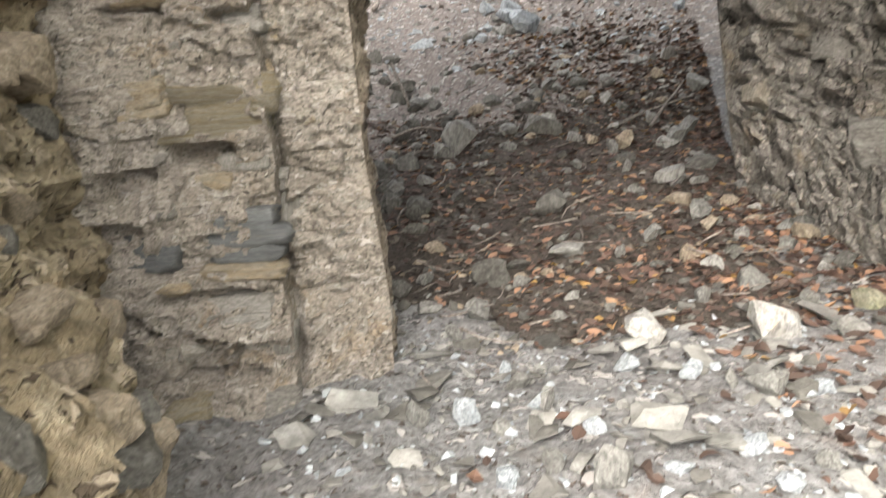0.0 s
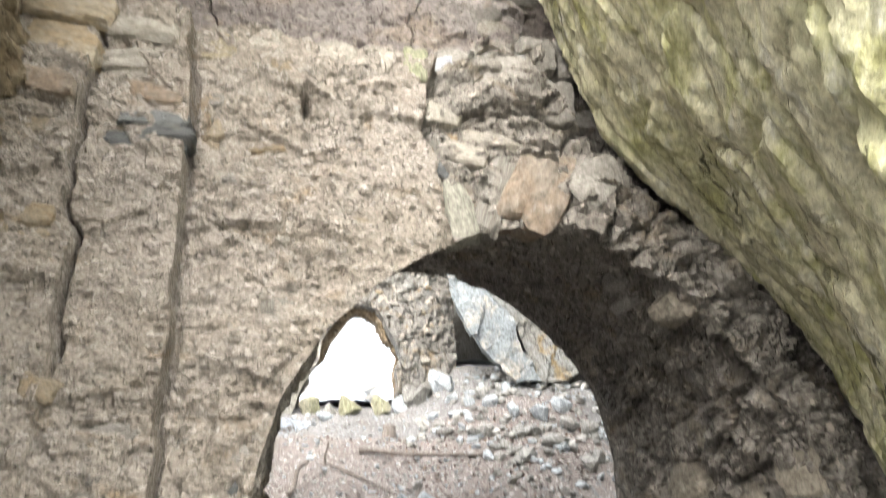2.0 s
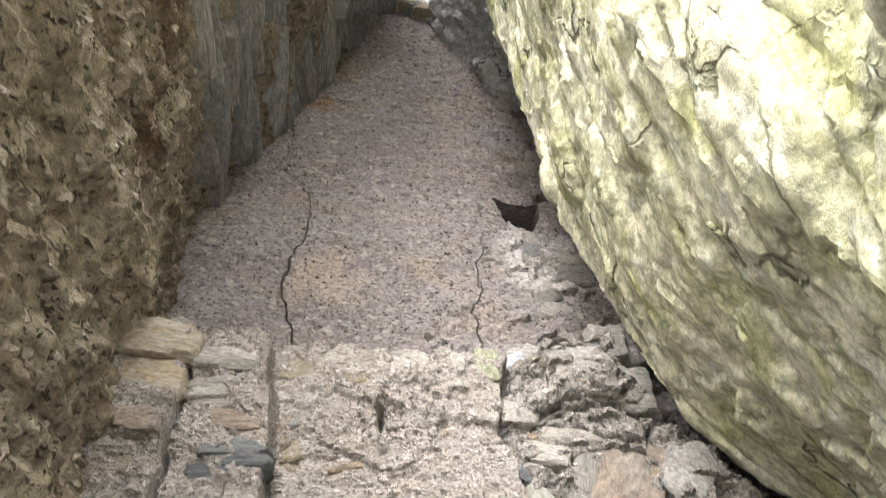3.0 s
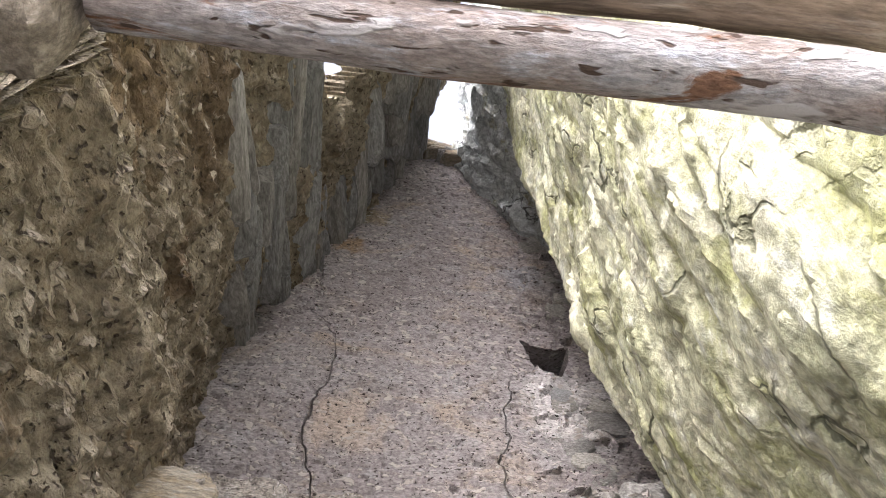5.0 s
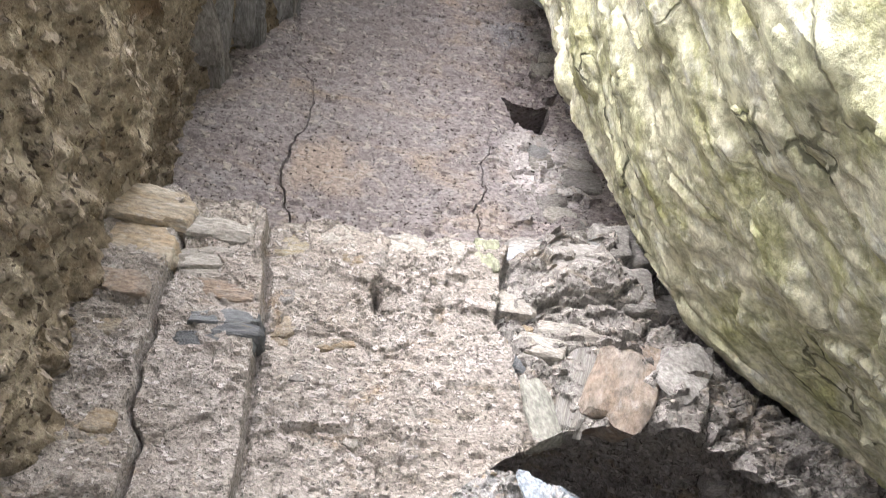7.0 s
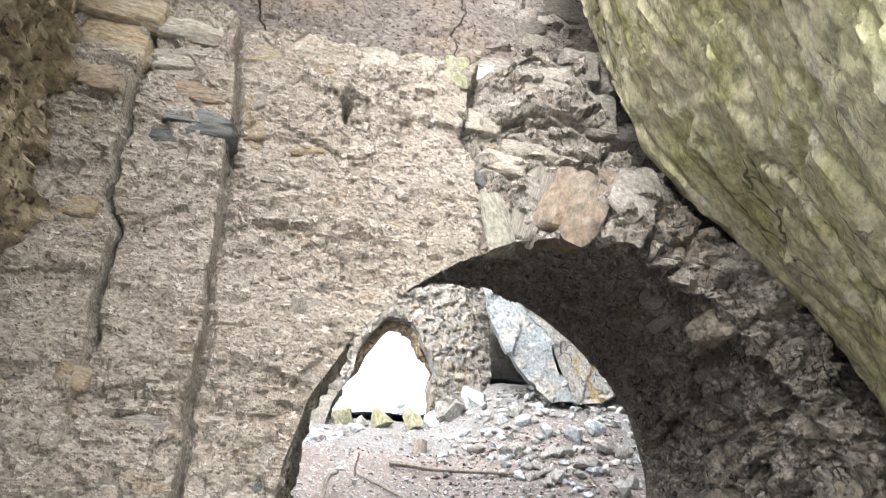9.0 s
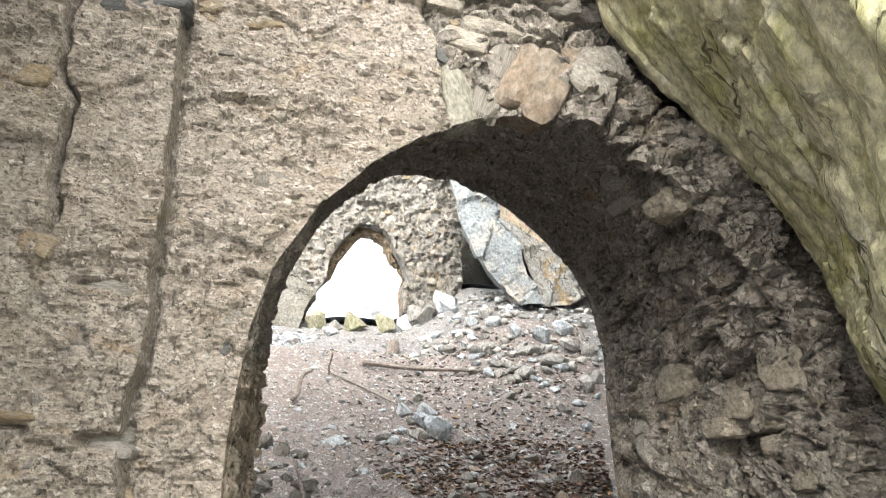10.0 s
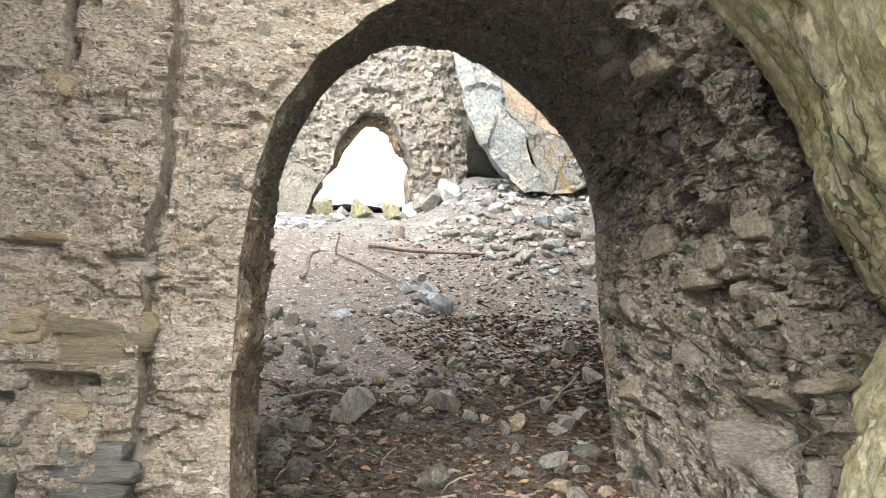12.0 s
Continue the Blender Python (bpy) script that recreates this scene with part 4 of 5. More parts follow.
def block_mesh(material, s):
    key = (material.name, s)
    if key not in block_meshes:
        me = BLOCKS[s].copy()
        me.materials.append(material)
        block_meshes[key] = me
    return block_meshes[key]


dice = random.Random(11)


def set_stone(parent, x, y, z, w, d, h, material, rx=0, ry=0, rz=0):
    ob = new("stone", block_mesh(material, dice.randrange(8)))
    ob.parent = parent
    ob.matrix_local = pose(x, y, z, rx, ry, rz) @ Matrix.Diagonal((w, d, h, 1))
    return ob


def wall_stone(x, z, w, h, material, turn=0.0, proud=0.008):
    depth, proud = max(0.12, 0.8 * min(w, h)), proud * 0.45
    y = float(np.median(wall_face(np.array([x - w * 0.35, x, x + w * 0.35, x, x]), np.array([z, z, z, z + h * 0.4, z]))))
    set_stone(front_wall, x, y + depth * 0.5 + 0.005 - proud, z, w * 1.06, depth, h * 1.08, material, dice.uniform(-4, 4), turn + dice.uniform(-3, 3), dice.uniform(-5, 5))


def bedded(x, z, w, h, material, layers, proud=0.012):
    """A bedded stone: thin layers of uneven length over one another."""
    for i in range(layers):
        long = w * dice.uniform(0.55, 1.0)
        wall_stone(x + dice.uniform(-0.5, 0.5) * (w - long), z + h * ((i + 0.5) / layers - 0.5), long, h / layers * dice.uniform(1.3, 1.7), material, dice.uniform(-2, 2), proud * dice.uniform(0.2, 1.2))


# cap stones and bedded stones of the pilaster
wall_stone(-0.53, 3.20, 0.27, 0.13, OCHRE, 4, 0.03)
wall_stone(-0.55, 3.07, 0.25, 0.14, OCHRE, 0, 0.03)
wall_stone(-0.55, 2.91, 0.19, 0.08, RUST, 0, 0.02)
wall_stone(-0.52, 2.79, 0.13, 0.07, OCHRE)
wall_stone(-0.50, 2.50, 0.10, 0.06, OCHRE, 8, 0.03)
wall_stone(-0.31, 3.16, 0.20, 0.09, PALE, 4, 0.016)
bedded(-0.29, 3.04, 0.26, 0.10, PALE, 3, 0.03)
bedded(-0.29, 2.935, 0.25, 0.07, RUST, 2, 0.025)
bedded(-0.27, 2.80, 0.27, 0.10, DARK, 3)
wall_stone(-0.49, 2.45, 0.08, 0.05, OCHRE)
# top of the main panel
wall_stone(-0.09, 3.18, 0.14, 0.11, YELLOW)
wall_stone(0.04, 3.23, 0.12, 0.08, PALE)
wall_stone(0.28, 3.22, 0.14, 0.09, PALE)
wall_stone(0.42, 3.22, 0.12, 0.10, PALE)
wall_stone(0.54, 3.21, 0.10, 0.13, MOSSY)
wall_stone(0.67, 3.27, 0.09, 0.07, WHITE, -20)
wall_stone(0.86, 3.25, 0.34, 0.17, GREY)
wall_stone(1.02, 3.38, 0.16, 0.14, GREY)
wall_stone(1.08, 3.18, 0.16, 0.18, GREY)
wall_stone(0.65, 2.96, 0.13, 0.07, OCHRE, -25)
wall_stone(0.08, 2.83, 0.11, 0.045, OCHRE, -3, 0.014)
wall_stone(-0.10, 2.97, 0.07, 0.05, GREY)
bedded(-0.08, 2.86, 0.10, 0.10, OCHRE, 3, 0.012)
wall_stone(0.16, 2.56, 0.05, 0.10, PALE, 30)
wall_stone(0.38, 2.60, 0.10, 0.06, OCHRE, 12)
wall_stone(0.10, 3.13, 0.09, 0.04, OCHRE)
wall_stone(0.65, 3.05, 0.15, 0.09, PALE)
for x, y, z, w, d, h, kind in ((0.72, 2.34, 3.31, 0.22, 0.30, 0.13, GREY), (0.93, 2.36, 3.36, 0.28, 0.34, 0.16, GREYSLAB), (1.14, 2.40, 3.40, 0.24, 0.34, 0.22, GREY), (0.80, 2.66, 3.33, 0.30, 0.30, 0.14, GREY), (1.08, 2.70, 3.42, 0.34, 0.34, 0.2, VSTONE), (1.32, 2.45, 3.30, 0.26, 0.30, 0.3, GREY), (0.60, 2.5, 3.26, 0.2, 0.24, 0.1, WHITE),
                               (-0.05, 2.3, 3.24, 0.3, 0.3, 0.08, PALE), (0.25, 2.32, 3.25, 0.3, 0.3, 0.08, PALE), (0.45, 2.6, 3.22, 0.3, 0.3, 0.1, PALE), (-0.35, 2.35, 3.2, 0.36, 0.34, 0.1, OCHRE)):
    set_stone(front_wall, x, y, z, w, d, h, kind, dice.uniform(-6, 6), dice.uniform(-10, 10), dice.uniform(-20, 20))
# rough voussoirs over the arch
wall_stone(0.69, 2.71, 0.13, 0.24, LICHEN, -22, 0.035)
wall_stone(0.84, 2.79, 0.10, 0.33, BANDED, 18, 0.085)
wall_stone(1.00, 2.82, 0.21, 0.34, RUST, 24, 0.065)
wall_stone(0.84, 2.98, 0.22, 0.07, PALE, 8, 0.016)
wall_stone(0.66, 2.84, 0.10, 0.06, DARK, 10)
wall_stone(0.72, 2.91, 0.18, 0.07, PALE, 16, 0.016)
wall_stone(1.19, 2.84, 0.16, 0.24, GREY, 35, 0.016)
# lower pilaster
bedded(-0.31, 1.345, 0.30, 0.13, YELLOW, 4, 0.035)
bedded(-0.14, 1.36, 0.12, 0.12, YELLOW, 3, 0.025)
bedded(-0.46, 1.39, 0.16, 0.09, OCHRE, 3, 0.02)
wall_stone(-0.13, 1.42, 0.09, 0.10, OCHRE, 18, 0.02)
bedded(-0.18, 1.57, 0.13, 0.06, GREY, 2, 0.03)
wall_stone(-0.42, 1.63, 0.13, 0.035, OCHRE, 3, 0.025)
wall_stone(-0.22, 1.21, 0.14, 0.05, BANDED, 0, 0.004)
bedded(-0.13, 1.155, 0.16, 0.06, GREY, 2, 0.03)
wall_stone(-0.33, 1.165, 0.14, 0.05, OCHRE, -3, 0.012)
bedded(-0.26, 1.02, 0.28, 0.12, DARK, 3, 0.03)
wall_stone(-0.27, 0.935, 0.24, 0.035, OCHRE, 2, 0.03)
wall_stone(-0.13, 1.05, 0.06, 0.14, BANDED, 14, 0.01)
wall_stone(-0.48, 1.00, 0.14, 0.09, DARK, 8, 0.012)
wall_stone(-0.45, 0.92, 0.13, 0.04, OCHRE, -3, 0.012)
bedded(-0.30, 0.82, 0.30, 0.08, GREY, 2, 0.02)
wall_stone(-0.20, 0.74, 0.12, 0.08, BANDED, 0, 0.012)
bedded(-0.42, 0.54, 0.20, 0.11, YELLOW, 2, 0.035)
wall_stone(-0.22, 0.56, 0.14, 0.11, GREY, 0, 0.016)
wall_stone(-0.45, 0.74, 0.14, 0.07, PALE, 0, 0.014)
wall_stone(-0.28, 1.80, 0.10, 0.035, GREY, 4, 0.012)
wall_stone(-0.22, 1.95, 0.15, 0.05, GREY, -4, 0.012)
wall_stone(-0.42, 2.05, 0.10, 0.06, OCHRE, 20, 0.012)
# jamb
wall_stone(0.05, 1.31, 0.10, 0.055, RUST)
wall_stone(0.05, 1.06, 0.09, 0.07, PALE)
wall_stone(0.14, 2.33, 0.16, 0.07, BANDED)
wall_stone(0.00, 1.39, 0.13, 0.03, PALE)
wall_stone(0.08, 1.90, 0.07, 0.09, GREY)
wall_stone(0.07, 1.83, 0.06, 0.04, DARK)
wall_stone(-0.05, 0.84, 0.09, 0.03, PALE)
wall_stone(0.07, 0.73, 0.10, 0.08, PALE)
for _ in range(26):
    zz = dice.uniform(0.65, 3.05)
    xx = dice.uniform(-0.58, 0.45 if zz > 2.5 else 0.04)
    wall_stone(xx, zz, dice.uniform(0.025, 0.07), dice.uniform(0.015, 0.035), dice.choice((GREY, PALE, OCHRE, GREY, PALE)), 0, 0.009)

# rubble of the passage sides
vault_kinds = (VSTONE, VSTONE, VSTONE, GREY, VSTONE)
for i in range(46):
    s = dice.uniform(0.62, 0.985) if i < 34 else dice.uniform(0.02, 0.22)
    v = dice.uniform(0.06, 0.95)
    c = [float(a) for a in vault_place(np.array([s]), np.array([v]))[0:3] for a in a]
    cx, cz = c[0] - 1.0, c[2] - 1.7
    turn = math.degrees(math.atan2(cz, cx)) if abs(cz) < 1.0 else 0
    big = dice.uniform(0.07, 0.20)
    set_stone(vault, c[0] + (0.045 if cx > 0 else -0.045), c[1], c[2], 0.12, big, big * dice.uniform(0.4, 0.8), dice.choice(vault_kinds), dice.uniform(-12, 12), 0 if abs(cz) > 0.9 else -turn * 0.5, dice.uniform(-8, 8))

for y, z, w, h, kind in ((3.03, 1.93, 0.26, 0.16, VSTONE), (2.60, 1.87, 0.24, 0.15, VSTONE), (2.27, 1.89, 0.20, 0.17, VSTONE), (2.87, 2.17, 0.14, 0.09, VSTONE), (3.0, 1.36, 0.18, 0.10, GREY), (2.15, 1.29, 0.16, 0.06, VSTONE),
                         (3.27, 1.64, 0.10, 0.16, GREY), (2.62, 1.02, 0.42, 0.22, GREY), (2.42, 1.45, 0.24, 0.12, GREY), (3.02, 1.60, 0.16, 0.08, VSTONE), (3.45, 1.05, 0.22, 0.3, GREY), (3.6, 1.5, 0.18, 0.2, VSTONE), (2.3, 0.95, 0.2, 0.16, GREY)):
    along = np.linspace(0.62, 0.99, 60)
    face = vault_place(along, 0 * along + (y - 2.13) / 1.62)
    at = float(face[0][np.argmin(np.abs(face[2] - z))])
    set_stone(vault, at + 0.068, y, z, 0.16, w, h, kind, dice.uniform(-6, 6), -6, dice.uniform(-6, 6))

# jutting block where the beams rest
for x, y, z, w, d, h, k in ((-0.60, 0.43, 2.83, 0.30, 0.14, 0.30, STONE["brown"]), (-0.45, 0.43, 2.84, 0.14, 0.12, 0.24, STONE["brown"])):
    set_stone(wall_left, x, y, z, w, d, h, k, 4, -4, 6)
# hanging grey slabs in the leaning upper left wall
for i in range(90):
    y, z = dice.uniform(1.5, 3.0), dice.uniform(4.7, 7.2)
    long = dice.uniform(0.3, 0.9)
    if y - long * 0.5 < 2.1 and 5.35 < z < 6.15:
        continue
    x = float(left_x(np.array(y), np.array(z)))
    set_stone(wall_left, x - 0.01, y, z, 0.2, long, dice.uniform(0.06, 0.15), dice.choice((GREY, GREY, GREYSLAB, GREYSLAB)), dice.uniform(-5, 5), -15, dice.uniform(-6, 6))
# rubble at the foot of the left wall
for i in range(46):
    y, z = dice.uniform(0.95, 1.85), dice.uniform(0.45, 1.5)
    x = float(left_x(np.array(y), np.array(z))) - 0.01
    w = dice.uniform(0.05, 0.15)
    set_stone(wall_left, x, y, z, w, w * dice.uniform(0.8, 1.3), w * dice.uniform(0.5, 0.9), dice.choice((STONE["brown"], STONE["dark"], STONE["brown"], STONE["brown"])), dice.uniform(-25, 25), dice.uniform(-25, 25), dice.uniform(0, 90))

# stones of the plaster wall's broken right edge and its ridge
for i in range(20):
    z = dice.uniform(3.9, 6.2)
    x = 1.08 + 0.25 * dice.random() - 0.02 * (z - 4)
    if 4.65 < z < 5.2:
        continue
    set_stone(plaster, x, 3.06, z, dice.uniform(0.1, 0.25), 0.14, dice.uniform(0.08, 0.18), dice.choice((GREY, GREYSLAB, PALE)), 0, dice.uniform(-20, 20), 0)
for i in range(9):
    x = -0.05 + 0.085 * i
    set_stone(plaster, x, 3.05, float(plaster_ridge(x)) + 0.02, dice.uniform(0.16, 0.3), 0.3, dice.uniform(0.06, 0.12), dice.choice((GREY, OCHRE)), 0, dice.uniform(-8, 8), 0)

# rubble of the far wall
for i in range(190):
    x, z = dice.uniform(-0.3, 3.0), dice.uniform(3.5, 6.9)
    w = dice.uniform(0.08, 0.20)
    if any(inside(DOOR, np.array([x - w * 0.5, x + w * 0.5, x]), np.array([z, z, z + 0.06]))):
        continue
    slabby = x < 1.2 and z < 5.4
    if not slabby and dice.random() < 0.3:
        continue
    if slabby:
        w *= 1.6
    y = float(far_place(np.array([x]), np.array([z]))[1][0])
    set_stone(far_wall, x, y + 0.125 - dice.uniform(0, 0.03), z, w, 0.26, w * (dice.uniform(0.2, 0.35) if slabby else dice.uniform(0.4, 0.8)), dice.choice((GREY, GREY, GREYSLAB, PALE, OCHRE)), 0, dice.uniform(-6, 6), dice.uniform(-10, 10))


# ---- loose stones ----
def broken_rock(seed, flat=0.7):
    """An angular rock of unit width with worn edges, resting on z = 0."""
    rnd = random.Random(seed)
    bm = bmesh.new()
    for _ in range(15):
        v = Vector((rnd.gauss(0, 1), rnd.gauss(0, 1), rnd.gauss(0, 1))).normalized()
        bm.verts.new((v.x * 0.5 * rnd.uniform(0.8, 1.1), v.y * 0.42 * rnd.uniform(0.8, 1.1), v.z * 0.5 * flat * rnd.uniform(0.8, 1.1)))
    out = bmesh.ops.convex_hull(bm, input=bm.verts[:])
    bmesh.ops.delete(bm, geom=[g for g in out["geom_interior"] if isinstance(g, bmesh.types.BMVert)], context="VERTS")
    for _ in range(2):
        bmesh.ops.subdivide_edges(bm, edges=bm.edges[:], cuts=1, use_grid_fill=True)
        bmesh.ops.triangulate(bm, faces=[f for f in bm.faces if len(f.verts) > 3])
    bmesh.ops.smooth_vert(bm, verts=bm.verts[:], factor=0.12, use_axis_x=True, use_axis_y=True, use_axis_z=True)
    p = np.array([v.co for v in bm.verts])
    k = 1 + 0.10 * facets(p[:, 0], p[:, 1], p[:, 2], 3.5, seed)[0] + 0.05 * fbm(p[:, 0], p[:, 1], p[:, 2], 5, 3, seed)
    for v, q in zip(bm.verts, p * k[:, None]):
        v.co = q
    low = min(v.co.z for v in bm.verts)
    for v in bm.verts:
        v.co.z -= low
    me = bpy.data.meshes.new("rock")
    bm.to_mesh(me)
    bm.free()
    return me


ROCKS = [broken_rock(500 + s, 0.45 + 0.07 * (s % 6)) for s in range(9)]
rock_meshes = {}
WORDS = {"pale": "pale limestone", "grey": "grey limestone", "blue": "bluish-grey limestone", "dark": "dark grey", "brown": "brown weathered", "moss": "mossy yellowish"}


def stone(x, y, w, h, kind, where="lying on the trodden soil"):
    s = dice.randrange(9)
    if (s, kind) not in rock_meshes:
        me = ROCKS[s].copy()
        me.materials.append(STONE[kind])
        me.shade_smooth()
        me.set_sharp_from_angle(angle=radians(26))
        rock_meshes[(s, kind)] = me
    ob = new("loose_stone", rock_meshes[(s, kind)])
    me = rock_meshes[(s, kind)]
    tall = max(v.co.z for v in me.vertices)
    tall = h * 0.95 / tall
    z = float(ground_place(np.array([x]), np.array([y]))[2][0])
    ob.matrix_world = pose(x, y, z - 0.18 * h, dice.uniform(-8, 8), dice.uniform(-8, 8), dice.uniform(-40, 40) + dice.choice((0, 180))) @ Matrix.Diagonal((w * 1.05, w * dice.uniform(0.85, 1.15), tall, 1))
    size = "small" if w < 0.1 else "large" if w > 0.24 else "fist-sized" if w < 0.16 else "middling"
    tagged(ob, "%s %s stone %s" % (size, WORDS[kind], where), "stone", "loose stones on the ground")
    return ob


# stones beyond the passage
stone(1.78, 6.99, 0.39, 0.30, "blue")
stone(1.76, 7.45, 0.26, 0.21, "blue")
stone(1.45, 7.08, 0.15, 0.10, "blue")
stone(1.60, 6.96, 0.20, 0.14, "pale")
stone(1.66, 7.26, 0.24, 0.17, "blue")
stone(1.33, 6.84, 0.15, 0.10, "blue")
stone(1.93, 7.25, 0.16, 0.12, "pale")
stone(1.75, 7.86, 0.14, 0.14, "pale")
stone(1.53, 7.47, 0.20, 0.18, "blue")
stone(1.57, 7.28, 0.14, 0.10, "grey")
stone(1.51, 7.02, 0.14, 0.09, "pale")
stone(1.24, 6.90, 0.21, 0.12, "pale")
stone(0.78, 6.77, 0.23, 0.11, "blue")
stone(1.03, 6.92, 0.13, 0.07, "pale")
stone(1.37, 6.56, 0.13, 0.07, "pale")
stone(2.05, 6.85, 0.14, 0.10, "pale")
stone(0.88, 6.04, 0.12, 0.06, "grey")
stone(0.74, 5.76, 0.09, 0.07, "pale")
stone(0.32, 6.47, 0.17, 0.16, "dark")
stone(0.19, 6.57, 0.16, 0.18, "dark")
stone(0.51, 5.87, 0.26, 0.12, "dark")
stone(0.60, 5.55, 0.21, 0.08, "grey")
stone(0.74, 4.73, 0.27, 0.27, "grey")
stone(1.31, 5.17, 0.23, 0.10, "dark")
stone(1.32, 4.87, 0.27, 0.17, "dark")
stone(1.05, 4.69, 0.09, 0.09, "grey")
stone(0.48, 4.79, 0.09, 0.05, "grey")
stone(1.10, 5.37, 0.16, 0.10, "dark")
stone(0.80, 5.28, 0.10, 0.07, "grey")
stone(2.73, 6.01, 0.17, 0.16, "pale")
stone(2.63, 5.34, 0.21, 0.20, "grey")
stone(2.02, 4.83, 0.14, 0.12, "grey")
stone(2.05, 4.43, 0.23, 0.16, "grey")
stone(1.98, 3.97, 0.19, 0.11, "dark")
stone(1.70, 3.80, 0.19, 0.14, "grey")
stone(1.59, 4.33, 0.09, 0.13, "grey")
stone(1.55, 4.00, 0.07, 0.10, "grey")
stone(1.54, 4.56, 0.11, 0.08, "brown")
stone(2.45, 5.99, 0.10, 0.10, "pale")
stone(2.36, 6.47, 0.14, 0.11, "grey")
stone(2.53, 6.50, 0.17, 0.09, "grey")
stone(1.99, 6.43, 0.12, 0.08, "grey")
stone(0.36, 3.70, 0.16, 0.13, "dark")
stone(0.26, 4.11, 0.18, 0.09, "dark")
stone(0.60, 3.92, 0.12, 0.07, "dark")
stone(3.42, 7.27, 0.18, 0.12, "blue")
stone(1.88, 5.20, 0.11, 0.11, "pale")
stone(1.64, 5.57, 0.10, 0.09, "grey")
stone(0.48, 5.10, 0.19, 0.11, "dark")
# stones on the sill of the far doorway
stone(1.36, 10.9, 0.44, 0.42, "moss", "on the sill of the far doorway")
stone(1.74, 10.92, 0.44, 0.36, "moss", "on the sill of the far doorway")
stone(0.80, 10.95, 0.40, 0.34, "moss", "on the sill of the far doorway")
stone(1.10, 10.95, 0.26, 0.2, "pale", "on the sill of the far doorway")
stone(0.93, 10.6, 0.36, 0.17, "blue", "on the sill of the far doorway")
stone(2.15, 10.9, 0.34, 0.34, "blue", "at the foot of the far wall")
stone(2.45, 10.8, 0.42, 0.40, "grey", "at the foot of the far wall")
stone(2.75, 10.7, 0.4, 0.34, "blue", "at the foot of the far wall")
stone(2.3, 10.95, 0.4, 0.42, "grey", "at the foot of the far wall")
stone(2.65, 10.95, 0.42, 0.44, "blue", "at the foot of the far wall")
# scree below the slab
stone(2.64, 8.85, 0.27, 0.20, "pale", "in the scree below the slab")
stone(3.09, 8.21, 0.28, 0.19, "pale", "in the scree below the slab")
stone(3.05, 9.30, 0.28, 0.20, "blue", "in the scree below the slab")
stone(3.22, 8.99, 0.25, 0.27, "blue", "in the scree below the slab")
stone(3.54, 8.90, 0.30, 0.27, "blue", "in the scree below the slab")
stone(3.91, 9.03, 0.35, 0.26, "blue", "in the scree below the slab")
stone(3.75, 7.99, 0.27, 0.23, "pale", "in the scree below the slab")
stone(3.92, 8.07, 0.18, 0.20, "pale", "in the scree below the slab")
stone(3.53, 8.39, 0.42, 0.17, "pale", "in the scree below the slab")
stone(2.94, 8.48, 0.21, 0.14, "pale", "in the scree below the slab")
stone(3.84, 8.69, 0.36, 0.19, "pale", "in the scree below the slab")
stone(4.07, 8.55, 0.29, 0.26, "pale", "in the scree below the slab")
stone(3.02, 9.61, 0.27, 0.19, "pale", "in the scree below the slab")
stone(2.39, 9.18, 0.30, 0.16, "grey", "in the scree below the slab")
stone(2.27, 10.08, 0.24, 0.13, "pale", "in the scree below the slab")
stone(2.80, 8.29, 0.18, 0.12, "pale", "in the scree below the slab")
stone(2.64, 9.56, 0.31, 0.12, "blue", "in the scree below the slab")
stone(3.29, 7.58, 0.20, 0.10, "grey", "in the scree below the slab")
stone(2.84, 8.87, 0.22, 0.14, "pale", "in the scree below the slab")
stone(3.32, 8.62, 0.29, 0.14, "pale", "in the scree below the slab")
# stones before and in the passage
stone(0.87, 2.16, 0.18, 0.14, "pale")
stone(1.21, 2.03, 0.18, 0.14, "pale")
stone(1.00, 1.71, 0.12, 0.08, "grey")
stone(0.41, 2.47, 0.13, 0.09, "grey")
stone(0.26, 2.57, 0.11, 0.05, "grey")
stone(0.32, 2.35, 0.06, 0.06, "grey")
stone(0.68, 2.42, 0.06, 0.05, "grey")
stone(1.29, 3.06, 0.11, 0.10, "grey")
stone(1.61, 3.28, 0.12, 0.12, "grey")
stone(1.31, 2.78, 0.11, 0.09, "brown")
stone(1.38, 2.46, 0.14, 0.11, "grey")
stone(1.16, 2.35, 0.08, 0.07, "grey")
stone(1.63, 2.20, 0.13, 0.09, "moss")
stone(1.42, 1.98, 0.10, 0.08, "grey")
stone(0.91, 3.05, 0.20, 0.07, "grey")
stone(0.67, 2.96, 0.14, 0.06, "dark")
stone(0.47, 1.77, 0.06, 0.09, "grey")
stone(0.41, 2.02, 0.05, 0.08, "blue")
stone(2.06, 3.67, 0.12, 0.08, "grey")
stone(1.66, 3.00, 0.10, 0.08, "grey")
stone(0.31, 3.42, 0.13, 0.08, "dark")
stone(0.18, 2.78, 0.10, 0.08, "dark")
stone(0.33, 3.67, 0.11, 0.11, "dark")
stone(0.23, 3.84, 0.12, 0.12, "dark")
stone(1.10, 2.93, 0.06, 0.08, "grey")
stone(0.73, 1.95, 0.09, 0.06, "blue")
stone(0.89, 1.89, 0.08, 0.06, "blue")
stone(0.94, 1.77, 0.04, 0.07, "grey")
stone(0.27, 1.79, 0.08, 0.10, "blue")
stone(0.43, 1.93, 0.09, 0.06, "grey")
stone(0.15, 1.82, 0.07, 0.08, "grey")
stone(1.48, 2.27, 0.09, 0.07, "grey")
